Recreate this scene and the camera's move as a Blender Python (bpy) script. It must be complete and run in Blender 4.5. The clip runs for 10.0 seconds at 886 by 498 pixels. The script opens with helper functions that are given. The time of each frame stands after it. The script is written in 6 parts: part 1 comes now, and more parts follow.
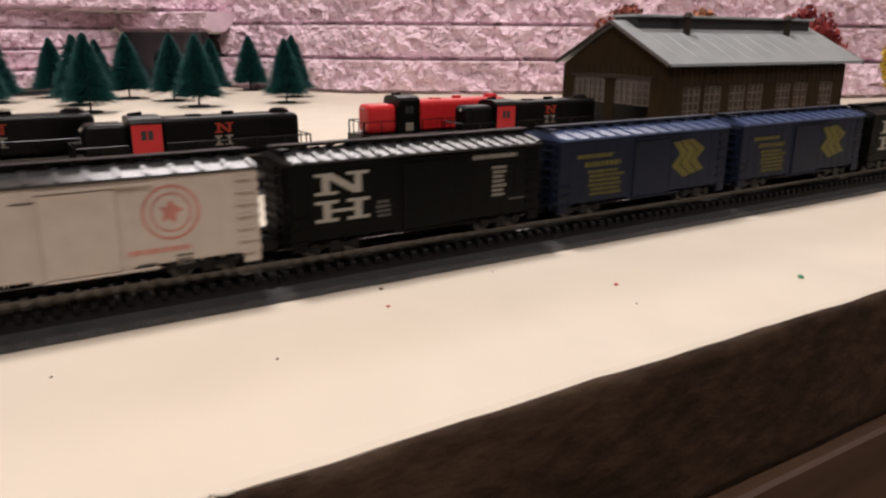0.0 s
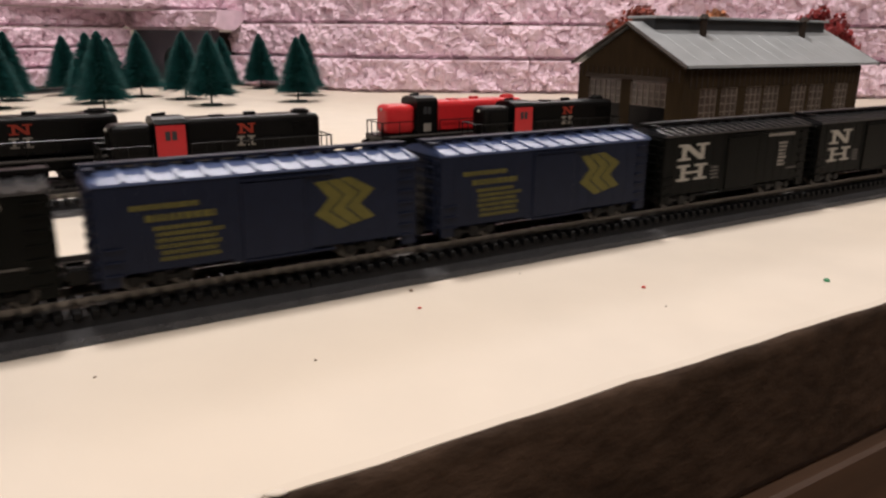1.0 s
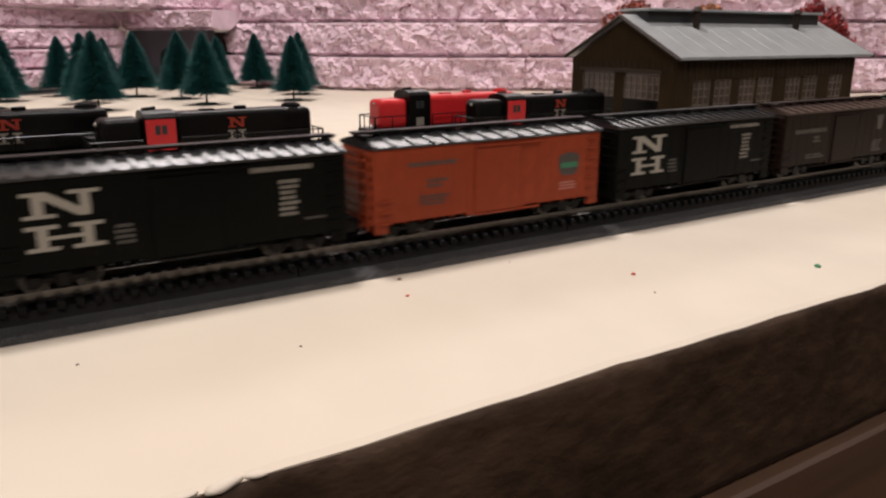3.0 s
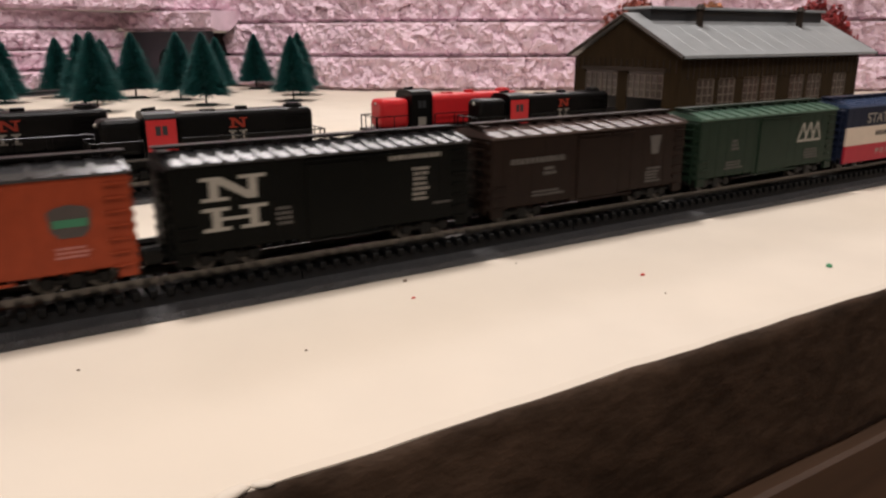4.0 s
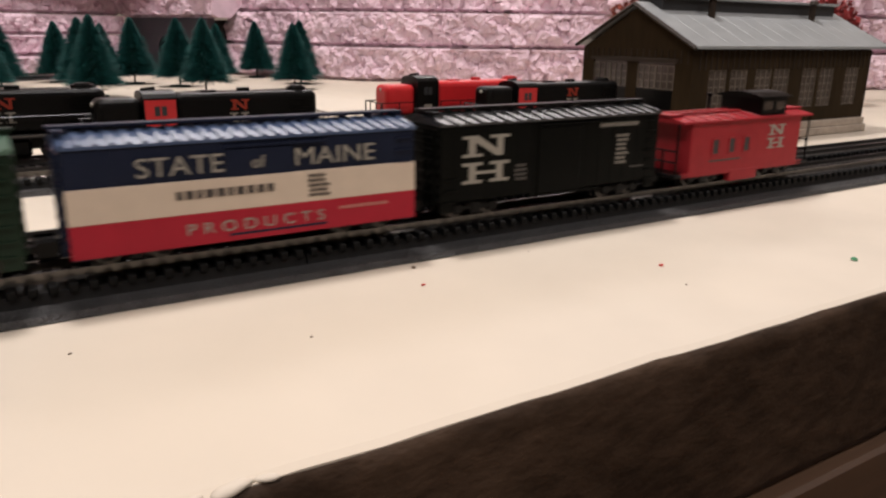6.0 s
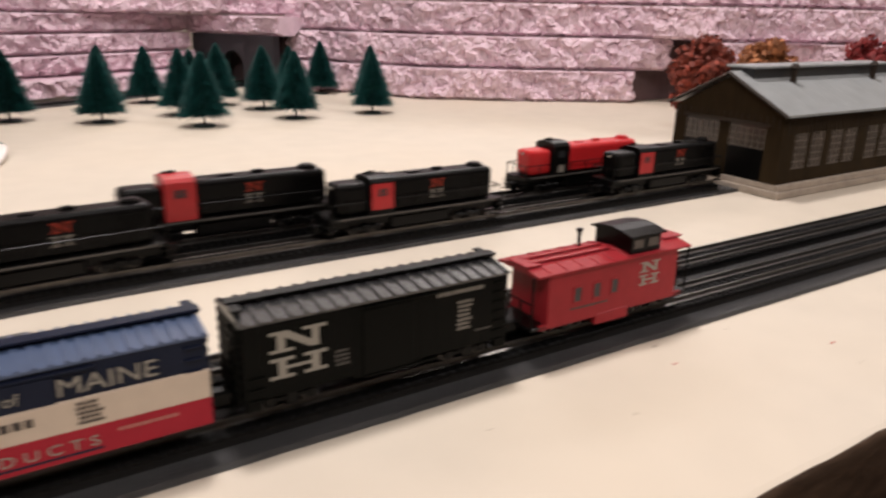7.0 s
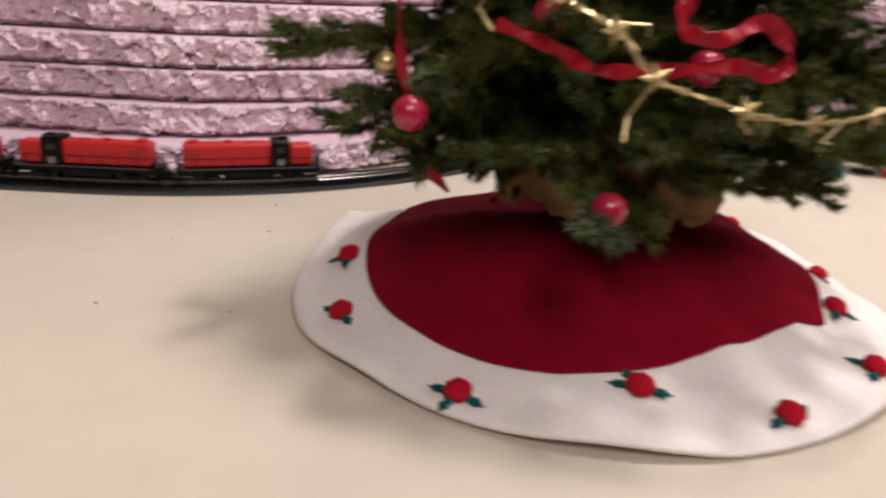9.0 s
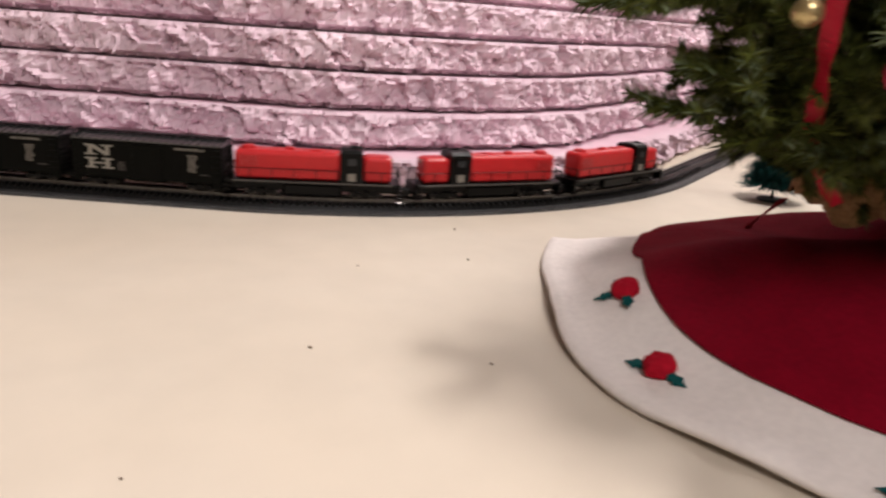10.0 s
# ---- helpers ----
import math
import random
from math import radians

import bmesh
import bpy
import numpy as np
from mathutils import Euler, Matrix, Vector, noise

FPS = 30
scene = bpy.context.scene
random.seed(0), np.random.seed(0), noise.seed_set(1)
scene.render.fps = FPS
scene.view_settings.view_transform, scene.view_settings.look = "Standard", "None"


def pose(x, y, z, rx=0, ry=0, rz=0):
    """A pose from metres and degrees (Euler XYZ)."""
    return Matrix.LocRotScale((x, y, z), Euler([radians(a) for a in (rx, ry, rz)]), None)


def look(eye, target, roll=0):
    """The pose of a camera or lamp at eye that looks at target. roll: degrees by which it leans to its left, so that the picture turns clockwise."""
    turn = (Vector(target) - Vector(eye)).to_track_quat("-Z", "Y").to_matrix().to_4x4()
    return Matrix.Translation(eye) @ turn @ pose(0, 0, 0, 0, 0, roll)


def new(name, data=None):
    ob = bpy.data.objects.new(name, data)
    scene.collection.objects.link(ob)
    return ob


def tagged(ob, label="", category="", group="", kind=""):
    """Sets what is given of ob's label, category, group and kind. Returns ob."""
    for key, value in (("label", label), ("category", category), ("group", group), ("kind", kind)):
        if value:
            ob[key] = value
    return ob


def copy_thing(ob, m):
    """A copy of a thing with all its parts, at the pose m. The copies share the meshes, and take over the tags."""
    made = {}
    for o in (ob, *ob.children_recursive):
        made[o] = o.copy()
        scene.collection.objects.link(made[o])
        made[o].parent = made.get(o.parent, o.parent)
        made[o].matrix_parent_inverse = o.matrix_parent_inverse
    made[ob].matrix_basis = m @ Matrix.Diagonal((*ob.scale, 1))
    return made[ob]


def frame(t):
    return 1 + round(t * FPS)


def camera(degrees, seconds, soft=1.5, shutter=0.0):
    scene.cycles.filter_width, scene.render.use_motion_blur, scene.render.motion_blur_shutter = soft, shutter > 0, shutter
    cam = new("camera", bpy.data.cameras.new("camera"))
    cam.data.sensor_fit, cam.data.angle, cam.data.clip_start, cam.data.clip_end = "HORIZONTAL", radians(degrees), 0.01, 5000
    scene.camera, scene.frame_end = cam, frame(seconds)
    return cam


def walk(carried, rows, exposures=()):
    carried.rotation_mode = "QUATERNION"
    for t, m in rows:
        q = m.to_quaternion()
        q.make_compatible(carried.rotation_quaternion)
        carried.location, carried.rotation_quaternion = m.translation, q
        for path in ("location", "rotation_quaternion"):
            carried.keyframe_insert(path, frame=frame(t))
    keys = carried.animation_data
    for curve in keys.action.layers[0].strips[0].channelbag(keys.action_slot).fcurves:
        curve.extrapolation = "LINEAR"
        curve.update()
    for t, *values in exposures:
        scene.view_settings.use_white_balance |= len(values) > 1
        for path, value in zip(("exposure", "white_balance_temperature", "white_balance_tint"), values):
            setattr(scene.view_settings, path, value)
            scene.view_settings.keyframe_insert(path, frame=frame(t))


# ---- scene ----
cam = camera(62.0, 10.0, soft=2.4, shutter=0.35)
PATH = [
    (0, (0.2188, -0.1598, 0.0607), (0.3209, 0.0032, 0.0057), 0.38),
    (0.5, (0.2146, -0.1587, 0.0656), (0.3156, 0.0047, 0.0099), 0.47),
    (1, (0.2126, -0.1574, 0.0621), (0.3137, 0.0059, 0.0066), 0.57),
    (1.5, (0.2152, -0.1576, 0.0613), (0.3164, 0.0057, 0.0057), 0.61),
    (2, (0.2146, -0.1590, 0.0594), (0.3159, 0.0043, 0.0041), 0.18),
    (2.5, (0.2150, -0.1593, 0.0588), (0.3161, 0.0042, 0.0035), 0.15),
    (4, (0.2152, -0.1556, 0.0581), (0.3166, 0.0078, 0.0029), -0.13),
    (4.5, (0.2164, -0.1527, 0.0551), (0.3173, 0.0109, -0.0000), -0.11),
    (5, (0.2176, -0.1507, 0.0522), (0.3183, 0.0128, -0.0034), 0.12),
    (6.3, (0.2142, -0.1479, 0.0557), (0.3161, 0.0144, -0.0016), 1.00),
    (6.5, (0.2035, -0.1520, 0.0710), (0.3048, 0.0102, 0.0125), 0.80),
    (7, (0.1234, -0.1473, 0.1013), (0.2269, 0.0123, 0.0397), 1.29),
    (7.2, (0.0694, -0.1385, 0.1021), (0.1741, 0.0198, 0.0391), 1.37),
    (7.5, (-0.0099, -0.1165, 0.1238), (0.0975, 0.0391, 0.0586), 2.03),
    (8, (-0.0939, -0.0440, 0.1510), (0.0115, 0.1120, 0.0832), 2.19),
    (8.5, (-0.1485, 0.0591, 0.1520), (-0.0503, 0.2182, 0.0809), 2.37),
    (8.8, (-0.1970, 0.1310, 0.1500), (-0.1057, 0.2842, 0.0845), 2.50),
    (9, (-0.2211, 0.1749, 0.1379), (-0.1262, 0.3366, 0.0683), 3.03),
    (9.2, (-0.2360, 0.2050, 0.1350), (-0.1466, 0.3595, 0.0698), 3.40),
    (9.5, (-0.2534, 0.2377, 0.1231), (-0.1607, 0.4024, 0.0576), 3.40),
    (9.6, (-0.2580, 0.2480, 0.1200), (-0.1702, 0.4046, 0.0579), 3.40),
    (10, (-0.2733, 0.2891, 0.1015), (-0.1799, 0.4546, 0.0423), 4.01),
]
walk(cam, [(t, look(eye, target, roll)) for t, eye, target, roll in PATH], [(0.0, -0.04), (7.5, -0.04), (8.0, -0.06), (8.5, -0.14), (9.0, -0.07), (9.5, 0.03), (10.0, 0.19)])

# ---- light: warm ceiling lamps over the layout and behind the hill, two fills added over the aisle, in an added closed room ----
world = bpy.data.worlds.new("room_air")
scene.world = world
world.use_nodes = True
world.node_tree.nodes["Background"].inputs["Color"].default_value = (1.0, 0.86, 0.72, 1)
world.node_tree.nodes["Background"].inputs["Strength"].default_value = 0.025
for at, to, wide, deep, watts in (
    ((0.30, 0.37, 1.28), (0.30, 0.371, 0.0), 0.17, 0.17, 14.0),
    # fill added at the front left to brighten car sides, skirt and hill
    ((-0.52, -0.66, 1.22), (-0.05, 0.45, 0.0), 0.50, 0.50, 12.5),
    # fill added at the front right to brighten the wall there
    ((1.35, -0.70, 1.36), (1.05, 0.35, 0.0), 0.50, 0.50, 11.0),
    ((1.45, 1.78, 1.32), (1.00, 0.30, 0.0), 2.00, 0.30, 17.0),
):
    lamp = new("ceiling_and_fill_light", bpy.data.lights.new("ceiling_and_fill_light", "AREA"))
    lamp.data.shape, lamp.data.size, lamp.data.size_y = "RECTANGLE", wide, deep
    lamp.data.energy, lamp.data.color = watts, (1.0, 0.92, 0.91)
    lamp.matrix_world = look(at, to)

# ---- materials ----
def lin(h):
    """Linear colour from a 0..255 sRGB triple."""
    return tuple(((c / 255) / 12.92 if c / 255 <= 0.04045 else ((c / 255 + 0.055) / 1.055) ** 2.4) for c in h)


def material(name, base, rough=0.5, metal=0.0, vary=0.15, scale=120.0, bump=0.1, depth=0.0004, island=0.0, dust=None, dust_amount=0.0, spec=0.5, coat=0.0, aniso=None):
    m = bpy.data.materials.new(name)
    m.use_nodes = True
    nt, L = m.node_tree, m.node_tree.links
    bsdf = nt.nodes["Principled BSDF"]
    bsdf.inputs["Roughness"].default_value = rough
    bsdf.inputs["Metallic"].default_value = metal
    bsdf.inputs["Specular IOR Level"].default_value = spec
    bsdf.inputs["Coat Weight"].default_value = coat
    co = nt.nodes.new("ShaderNodeTexCoord")
    src = co.outputs["Object"]
    if aniso:
        mp = nt.nodes.new("ShaderNodeMapping")
        mp.inputs["Scale"].default_value = aniso
        L.new(src, mp.inputs["Vector"])
        src = mp.outputs["Vector"]
    fine, wide = nt.nodes.new("ShaderNodeTexNoise"), nt.nodes.new("ShaderNodeTexNoise")
    for n, s, d in ((fine, scale, 6.0), (wide, scale * 0.13, 3.0)):
        n.inputs["Scale"].default_value, n.inputs["Detail"].default_value = s, d
        L.new(src, n.inputs["Vector"])
    both = nt.nodes.new("ShaderNodeMath")
    both.operation = "ADD"
    L.new(fine.outputs["Fac"], both.inputs[0])
    L.new(wide.outputs["Fac"], both.inputs[1])
    span = nt.nodes.new("ShaderNodeMapRange")
    span.inputs["From Min"].default_value, span.inputs["From Max"].default_value = 0.7, 1.3
    span.inputs["To Min"].default_value, span.inputs["To Max"].default_value = 1 - vary, 1 + vary
    L.new(both.outputs[0], span.inputs["Value"])
    value = span.outputs["Result"]
    if island:
        geo = nt.nodes.new("ShaderNodeNewGeometry")
        r = nt.nodes.new("ShaderNodeMapRange")
        r.inputs["To Min"].default_value, r.inputs["To Max"].default_value = 1 - island, 1 + island
        L.new(geo.outputs["Random Per Island"], r.inputs["Value"])
        mul = nt.nodes.new("ShaderNodeMath")
        mul.operation = "MULTIPLY"
        L.new(value, mul.inputs[0])
        L.new(r.outputs["Result"], mul.inputs[1])
        value = mul.outputs[0]
    mix = nt.nodes.new("ShaderNodeVectorMath")
    mix.operation = "SCALE"
    mix.inputs[0].default_value = base
    L.new(value, mix.inputs["Scale"])
    colour = mix.outputs["Vector"]
    if dust:
        blend = nt.nodes.new("ShaderNodeMix")
        blend.data_type = "RGBA"
        ramp = nt.nodes.new("ShaderNodeMapRange")
        ramp.inputs["From Min"].default_value, ramp.inputs["From Max"].default_value = 0.45, 0.75
        ramp.inputs["To Max"].default_value = dust_amount
        L.new(wide.outputs["Fac"], ramp.inputs["Value"])
        L.new(ramp.outputs["Result"], blend.inputs["Factor"])
        L.new(colour, blend.inputs[6])
        blend.inputs[7].default_value = (*dust, 1)
        colour = blend.outputs[2]
    L.new(colour, bsdf.inputs["Base Color"])
    if bump:
        b = nt.nodes.new("ShaderNodeBump")
        b.inputs["Strength"].default_value, b.inputs["Distance"].default_value = bump, depth
        L.new(fine.outputs["Fac"], b.inputs["Height"])
        L.new(b.outputs["Normal"], bsdf.inputs["Normal"])
    return m


CREAM = material("cream_painted_board", (0.605, 0.538, 0.440), 0.7, vary=0.05, scale=45, bump=0.25, depth=0.0006, dust=(0.575, 0.490, 0.375), dust_amount=0.5)
FASCIA = material("dark_brown_painted_wood", (0.048, 0.029, 0.018), 0.55, vary=0.45, scale=240, bump=0.7, depth=0.0012, aniso=(0.6, 1, 1), dust=(0.10, 0.064, 0.042), dust_amount=0.35, spec=0.12)
FASCIA_LOW = material("brown_stained_wood", (0.085, 0.045, 0.024), 0.5, vary=0.3, scale=120, bump=0.3, depth=0.0008, aniso=(0.15, 1, 1))
FOAM = material("pink_insulation_foam", (0.695, 0.522, 0.588), 0.75, vary=0.12, scale=90, bump=0.7, depth=0.002, dust=(0.80, 0.655, 0.695), dust_amount=0.55)
FOAM_FLAT = material("pink_foam_skin", (0.72, 0.515, 0.585), 0.55, vary=0.06, scale=60, bump=0.2)
# near-black colour that stands in for the shade inside the tunnel
TUNNEL_SHADE = material("painted_tunnel_shade", (0.05, 0.03, 0.03), 0.9, vary=0.2, scale=60)
# shaded foam of the wall's hollow, the shade put into the colour
HOLLOW_SHADE = material("painted_hollow_shade", (0.15, 0.095, 0.095), 0.9, vary=0.3, scale=60, bump=0.4)
FELT_ROAD = material("black_granular_felt", (0.0135, 0.0131, 0.0128), 0.46, vary=0.7, scale=1500, bump=1.0, depth=0.0012, dust=(0.025, 0.0245, 0.024), dust_amount=0.5, spec=0.9)
ROADBED = material("black_plastic_roadbed", (0.0032, 0.0032, 0.0034), 0.45, vary=0.3, scale=700, bump=0.35, depth=0.0003, dust=(0.008, 0.008, 0.008), dust_amount=0.4, spec=0.35)
TIE = material("black_plastic_tie", (0.0030, 0.0030, 0.0030), 0.45, vary=0.3, scale=500, spec=0.15)
RAIL = material("dull_steel_rail", (0.16, 0.150, 0.138), 0.32, 0.9, vary=0.25, scale=300, bump=0.05)
BLACK = material("black_plastic", (0.0024, 0.0023, 0.0022), 0.34, vary=0.25, scale=350, bump=0.08, dust=(0.005, 0.0047, 0.0044), dust_amount=0.25, spec=0.16)
CARBLACK = material("black_green_car_paint", (0.0024, 0.0026, 0.0020), 0.45, vary=0.2, scale=350, bump=0.08, dust=(0.0045, 0.0046, 0.0036), dust_amount=0.3, spec=0.08)
# black roofs: base lifted to paint in some of the lamp sheen
STEEL_DARK = material("sheen_lifted_black_roof", (0.028, 0.028, 0.029), 0.24, vary=0.2, scale=400, bump=0.1, spec=1.0)
WHEEL = material("dull_wheel_metal", (0.06, 0.055, 0.05), 0.45, 0.6, vary=0.3, scale=400)
# coloured cars: dark sides, paler roofs, with light from above put into the paint
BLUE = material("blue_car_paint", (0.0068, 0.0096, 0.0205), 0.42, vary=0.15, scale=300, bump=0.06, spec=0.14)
BLUE_ROOF = material("top_lit_blue_roof", (0.060, 0.085, 0.170), 0.28, vary=0.12, scale=300, bump=0.06, spec=0.7)
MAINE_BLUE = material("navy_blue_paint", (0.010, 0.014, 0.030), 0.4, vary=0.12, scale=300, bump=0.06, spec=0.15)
MAINE_ROOF = material("top_lit_navy_roof", (0.052, 0.080, 0.150), 0.3, vary=0.12, scale=300, bump=0.06, spec=0.7)
ORANGE = material("orange_car_paint", (0.235, 0.040, 0.015), 0.42, vary=0.12, scale=300, bump=0.06, spec=0.15)
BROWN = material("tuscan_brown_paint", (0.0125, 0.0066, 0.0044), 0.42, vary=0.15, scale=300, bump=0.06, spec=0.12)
# brown roof lightened the same way for light from above
BROWN_ROOF = material("top_lit_brown_roof", (0.07, 0.046, 0.038), 0.3, vary=0.15, scale=300, bump=0.06, spec=0.9)
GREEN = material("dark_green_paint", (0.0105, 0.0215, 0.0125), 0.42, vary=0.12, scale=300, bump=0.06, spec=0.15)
# green roof lightened for its highlights
GREEN_ROOF = material("top_lit_green_roof", (0.075, 0.135, 0.095), 0.3, vary=0.12, scale=300, bump=0.06, spec=0.7)
OFFWHITE = material("cream_car_paint", (0.44, 0.375, 0.315), 0.45, vary=0.08, scale=250, bump=0.06, dust=(0.36, 0.30, 0.245), dust_amount=0.4)
BAND_CREAM = material("cream_band_paint", (0.56, 0.46, 0.36), 0.45, vary=0.06, scale=250, bump=0.04)
BAND_RED = material("crimson_band_paint", (0.33, 0.014, 0.028), 0.42, vary=0.08, scale=250, bump=0.04, spec=0.2)
CABOOSE_RED = material("caboose_red_paint", (0.30, 0.020, 0.026), 0.42, vary=0.1, scale=300, bump=0.06, spec=0.2)
LOCO_RED = material("orange_red_plastic", (0.50, 0.018, 0.021), 0.36, vary=0.08, scale=300, bump=0.05, spec=0.35)
CAB_RED = material("signal_red_plastic", (0.42, 0.020, 0.022), 0.38, vary=0.08, scale=300, bump=0.05)
CAB_ORANGE = material("bright_orange_plastic", (0.58, 0.095, 0.016), 0.38, vary=0.08, scale=300, bump=0.05, spec=0.3)
INK_WHITE = material("white_print", (0.28, 0.258, 0.215), 0.55, vary=0.06, scale=400, bump=0.0)
INK_YELLOW = material("olive_yellow_print", (0.088, 0.077, 0.017), 0.5, vary=0.2, scale=400, bump=0.0, spec=0.2)
INK_RED = material("faded_red_print", (0.42, 0.165, 0.135), 0.55, vary=0.15, scale=500, bump=0.0)
INK_DARK = material("dark_print", (0.05, 0.04, 0.035), 0.55, vary=0.15, scale=400, bump=0.0)
INK_DIM = material("dim_cream_print", (0.20, 0.18, 0.15), 0.55, vary=0.15, scale=400, bump=0.0)
INK_FAINT = material("faint_grey_print", (0.075, 0.067, 0.058), 0.55, vary=0.15, scale=400, bump=0.0)
INK_ORANGE = material("dull_orange_red_print", (0.21, 0.026, 0.014), 0.5, vary=0.1, scale=400, bump=0.0, spec=0.2)
INK_GREEN = material("green_print", (0.03, 0.16, 0.08), 0.5, vary=0.1, scale=400, bump=0.0)
SHED_BROWN = material("dark_brown_wood_siding", (0.027, 0.0175, 0.0085), 0.7, vary=0.25, scale=300, bump=0.3, aniso=(1, 1, 0.2), spec=0.06)
SHED_ROOF = material("weathered_grey_roof", (0.30, 0.315, 0.315), 0.36, vary=0.15, scale=90, bump=0.3, dust=(0.20, 0.21, 0.21), dust_amount=0.5)
SHED_TRIM = material("brown_trim", (0.028, 0.019, 0.013), 0.6, vary=0.2, scale=300, spec=0.2)
STONE = material("tan_stone_foundation", (0.36, 0.30, 0.24), 0.7, vary=0.2, scale=250, bump=0.5, depth=0.0006)
SASH = material("pale_window_bars", (0.105, 0.085, 0.066), 0.5, vary=0.3, scale=120)
PANE_DARK = material("dim_window_glazing", (0.060, 0.047, 0.038), 0.25, vary=0.35, scale=120, bump=0.0, spec=0.7)
STATION_YELLOW = material("ochre_yellow_siding", (0.42, 0.20, 0.020), 0.5, vary=0.15, scale=250, bump=0.2, aniso=(1, 1, 0.2))
STATION_ROOF = material("charcoal_roof", (0.034, 0.039, 0.038), 0.60, vary=0.25, scale=80, bump=0.2, dust=(0.055, 0.060, 0.058), dust_amount=0.4, spec=0.15)
# brim a step lighter than the roof: its angle to the light is painted in
STATION_BRIM = material("angle_lit_roof_brim", (0.042, 0.046, 0.045), 0.60, vary=0.2, scale=90, bump=0.2, spec=0.15)
PLATFORM = material("grey_plastic_platform", (0.115, 0.113, 0.107), 0.6, vary=0.15, scale=150, bump=0.2, dust=(0.08, 0.078, 0.073), dust_amount=0.5, spec=0.2)
DARK_DOOR = material("dark_slate_door", (0.022, 0.024, 0.026), 0.4, vary=0.2, scale=200)
PINE = material("teal_bristle", (0.005, 0.050, 0.045), 0.65, vary=0.2, scale=200, bump=0.0, island=0.5, spec=0.2)
PINE_WOOD = material("dark_wire_stem", (0.03, 0.025, 0.015), 0.6)
PINE_BASE = material("dark_green_plastic_base", (0.012, 0.03, 0.026), 0.5)
LEAF_RED = material("rust_red_foliage", (0.24, 0.042, 0.022), 0.7, vary=0.25, scale=150, bump=0.0, island=0.5)
LEAF_ORANGE = material("tan_orange_foliage", (0.42, 0.16, 0.06), 0.7, vary=0.25, scale=150, bump=0.0, island=0.4)
LEAF_YELLOW = material("yellow_foliage", (0.50, 0.33, 0.02), 0.7, vary=0.25, scale=150, bump=0.0, island=0.4)
LEAF_CRIMSON = material("crimson_foliage", (0.28, 0.025, 0.025), 0.7, vary=0.25, scale=150, bump=0.0, island=0.4)
BARK = material("brown_bark", (0.07, 0.042, 0.026), 0.8, vary=0.3, scale=200, bump=0.5)
NEEDLE = material("dark_green_needles", (0.062, 0.073, 0.015), 0.5, vary=0.3, scale=60, bump=0.0, island=0.6, spec=0.18)
NEEDLE_TIP = material("frosted_green_needles", (0.135, 0.175, 0.100), 0.5, vary=0.3, scale=60, bump=0.0, island=0.5, spec=0.3)
SKIRT_RED = material("crimson_felt", (0.195, 0.0025, 0.013), 0.95, vary=0.16, scale=500, bump=0.6, depth=0.0006, spec=0.06)
SKIRT_WHITE = material("white_felt", (0.80, 0.74, 0.70), 0.95, vary=0.06, scale=400, bump=0.6, depth=0.0006, spec=0.1)
ROSE_RED = material("red_felt_ball", (0.40, 0.007, 0.022), 0.9, vary=0.2, scale=700, bump=0.8, depth=0.0006, spec=0.1)
HOLLY = material("teal_felt_leaf", (0.006, 0.075, 0.075), 0.9, vary=0.15, scale=500, bump=0.4, spec=0.1)
BURLAP = material("tan_burlap", (0.30, 0.17, 0.085), 0.95, vary=0.35, scale=600, bump=0.9, depth=0.001, spec=0.1)
RIBBON = material("red_satin_ribbon", (0.34, 0.004, 0.018), 0.45, vary=0.12, scale=300, bump=0.1, spec=0.25)
BERRY = material("crimson_berry", (0.40, 0.013, 0.050), 0.24, vary=0.15, scale=300, bump=0.08, spec=0.6)
BEAD = material("shiny_red_bead", (0.42, 0.008, 0.025), 0.12, vary=0.05, scale=300, bump=0.0, spec=0.8, coat=0.6)
GOLD = material("gold_foil", (0.56, 0.44, 0.22), 0.34, 0.8, vary=0.2, scale=300, bump=0.2)
ROOM_WALL = material("unseen_bounce_wall", (0.50, 0.43, 0.36), 0.8, vary=0.05, scale=3, bump=0.1)
ROOM_FLOOR = material("unseen_bounce_floor", (0.16, 0.10, 0.065), 0.6, vary=0.2, scale=5, bump=0.1)
SPECK_RED = material("red_glitter", (0.55, 0.04, 0.03), 0.4)
SPECK_GREEN = material("green_glitter", (0.02, 0.22, 0.08), 0.4)
SPECK_DARK = material("dark_crumb", (0.16, 0.11, 0.07), 0.7)


# ---- building helpers ----
def box(bm, x0, x1, y0, y1, z0, z1, bevel=0.0, seg=1):
    r = bmesh.ops.create_cube(bm, size=1)["verts"]
    for v in r:
        v.co = ((x0 + x1) / 2 + v.co.x * (x1 - x0), (y0 + y1) / 2 + v.co.y * (y1 - y0), (z0 + z1) / 2 + v.co.z * (z1 - z0))
    if bevel:
        edges = {e for v in r for e in v.link_edges}
        bmesh.ops.bevel(bm, geom=list(edges), offset=bevel, segments=seg, profile=0.5, affect="EDGES", clamp_overlap=True)
    return bm


def boxed(*a, **k):
    return box(bmesh.new(), *a, **k)


def rod(bm, a, b, r0, r1=None, n=8):
    """A round bar from a to b."""
    a, b = Vector(a), Vector(b)
    d = b - a
    m = Matrix.Translation((a + b) / 2) @ d.to_track_quat("Z", "Y").to_matrix().to_4x4()
    bmesh.ops.create_cone(bm, cap_ends=True, segments=n, radius1=r0, radius2=r0 if r1 is None else r1, depth=d.length, matrix=m)
    return bm


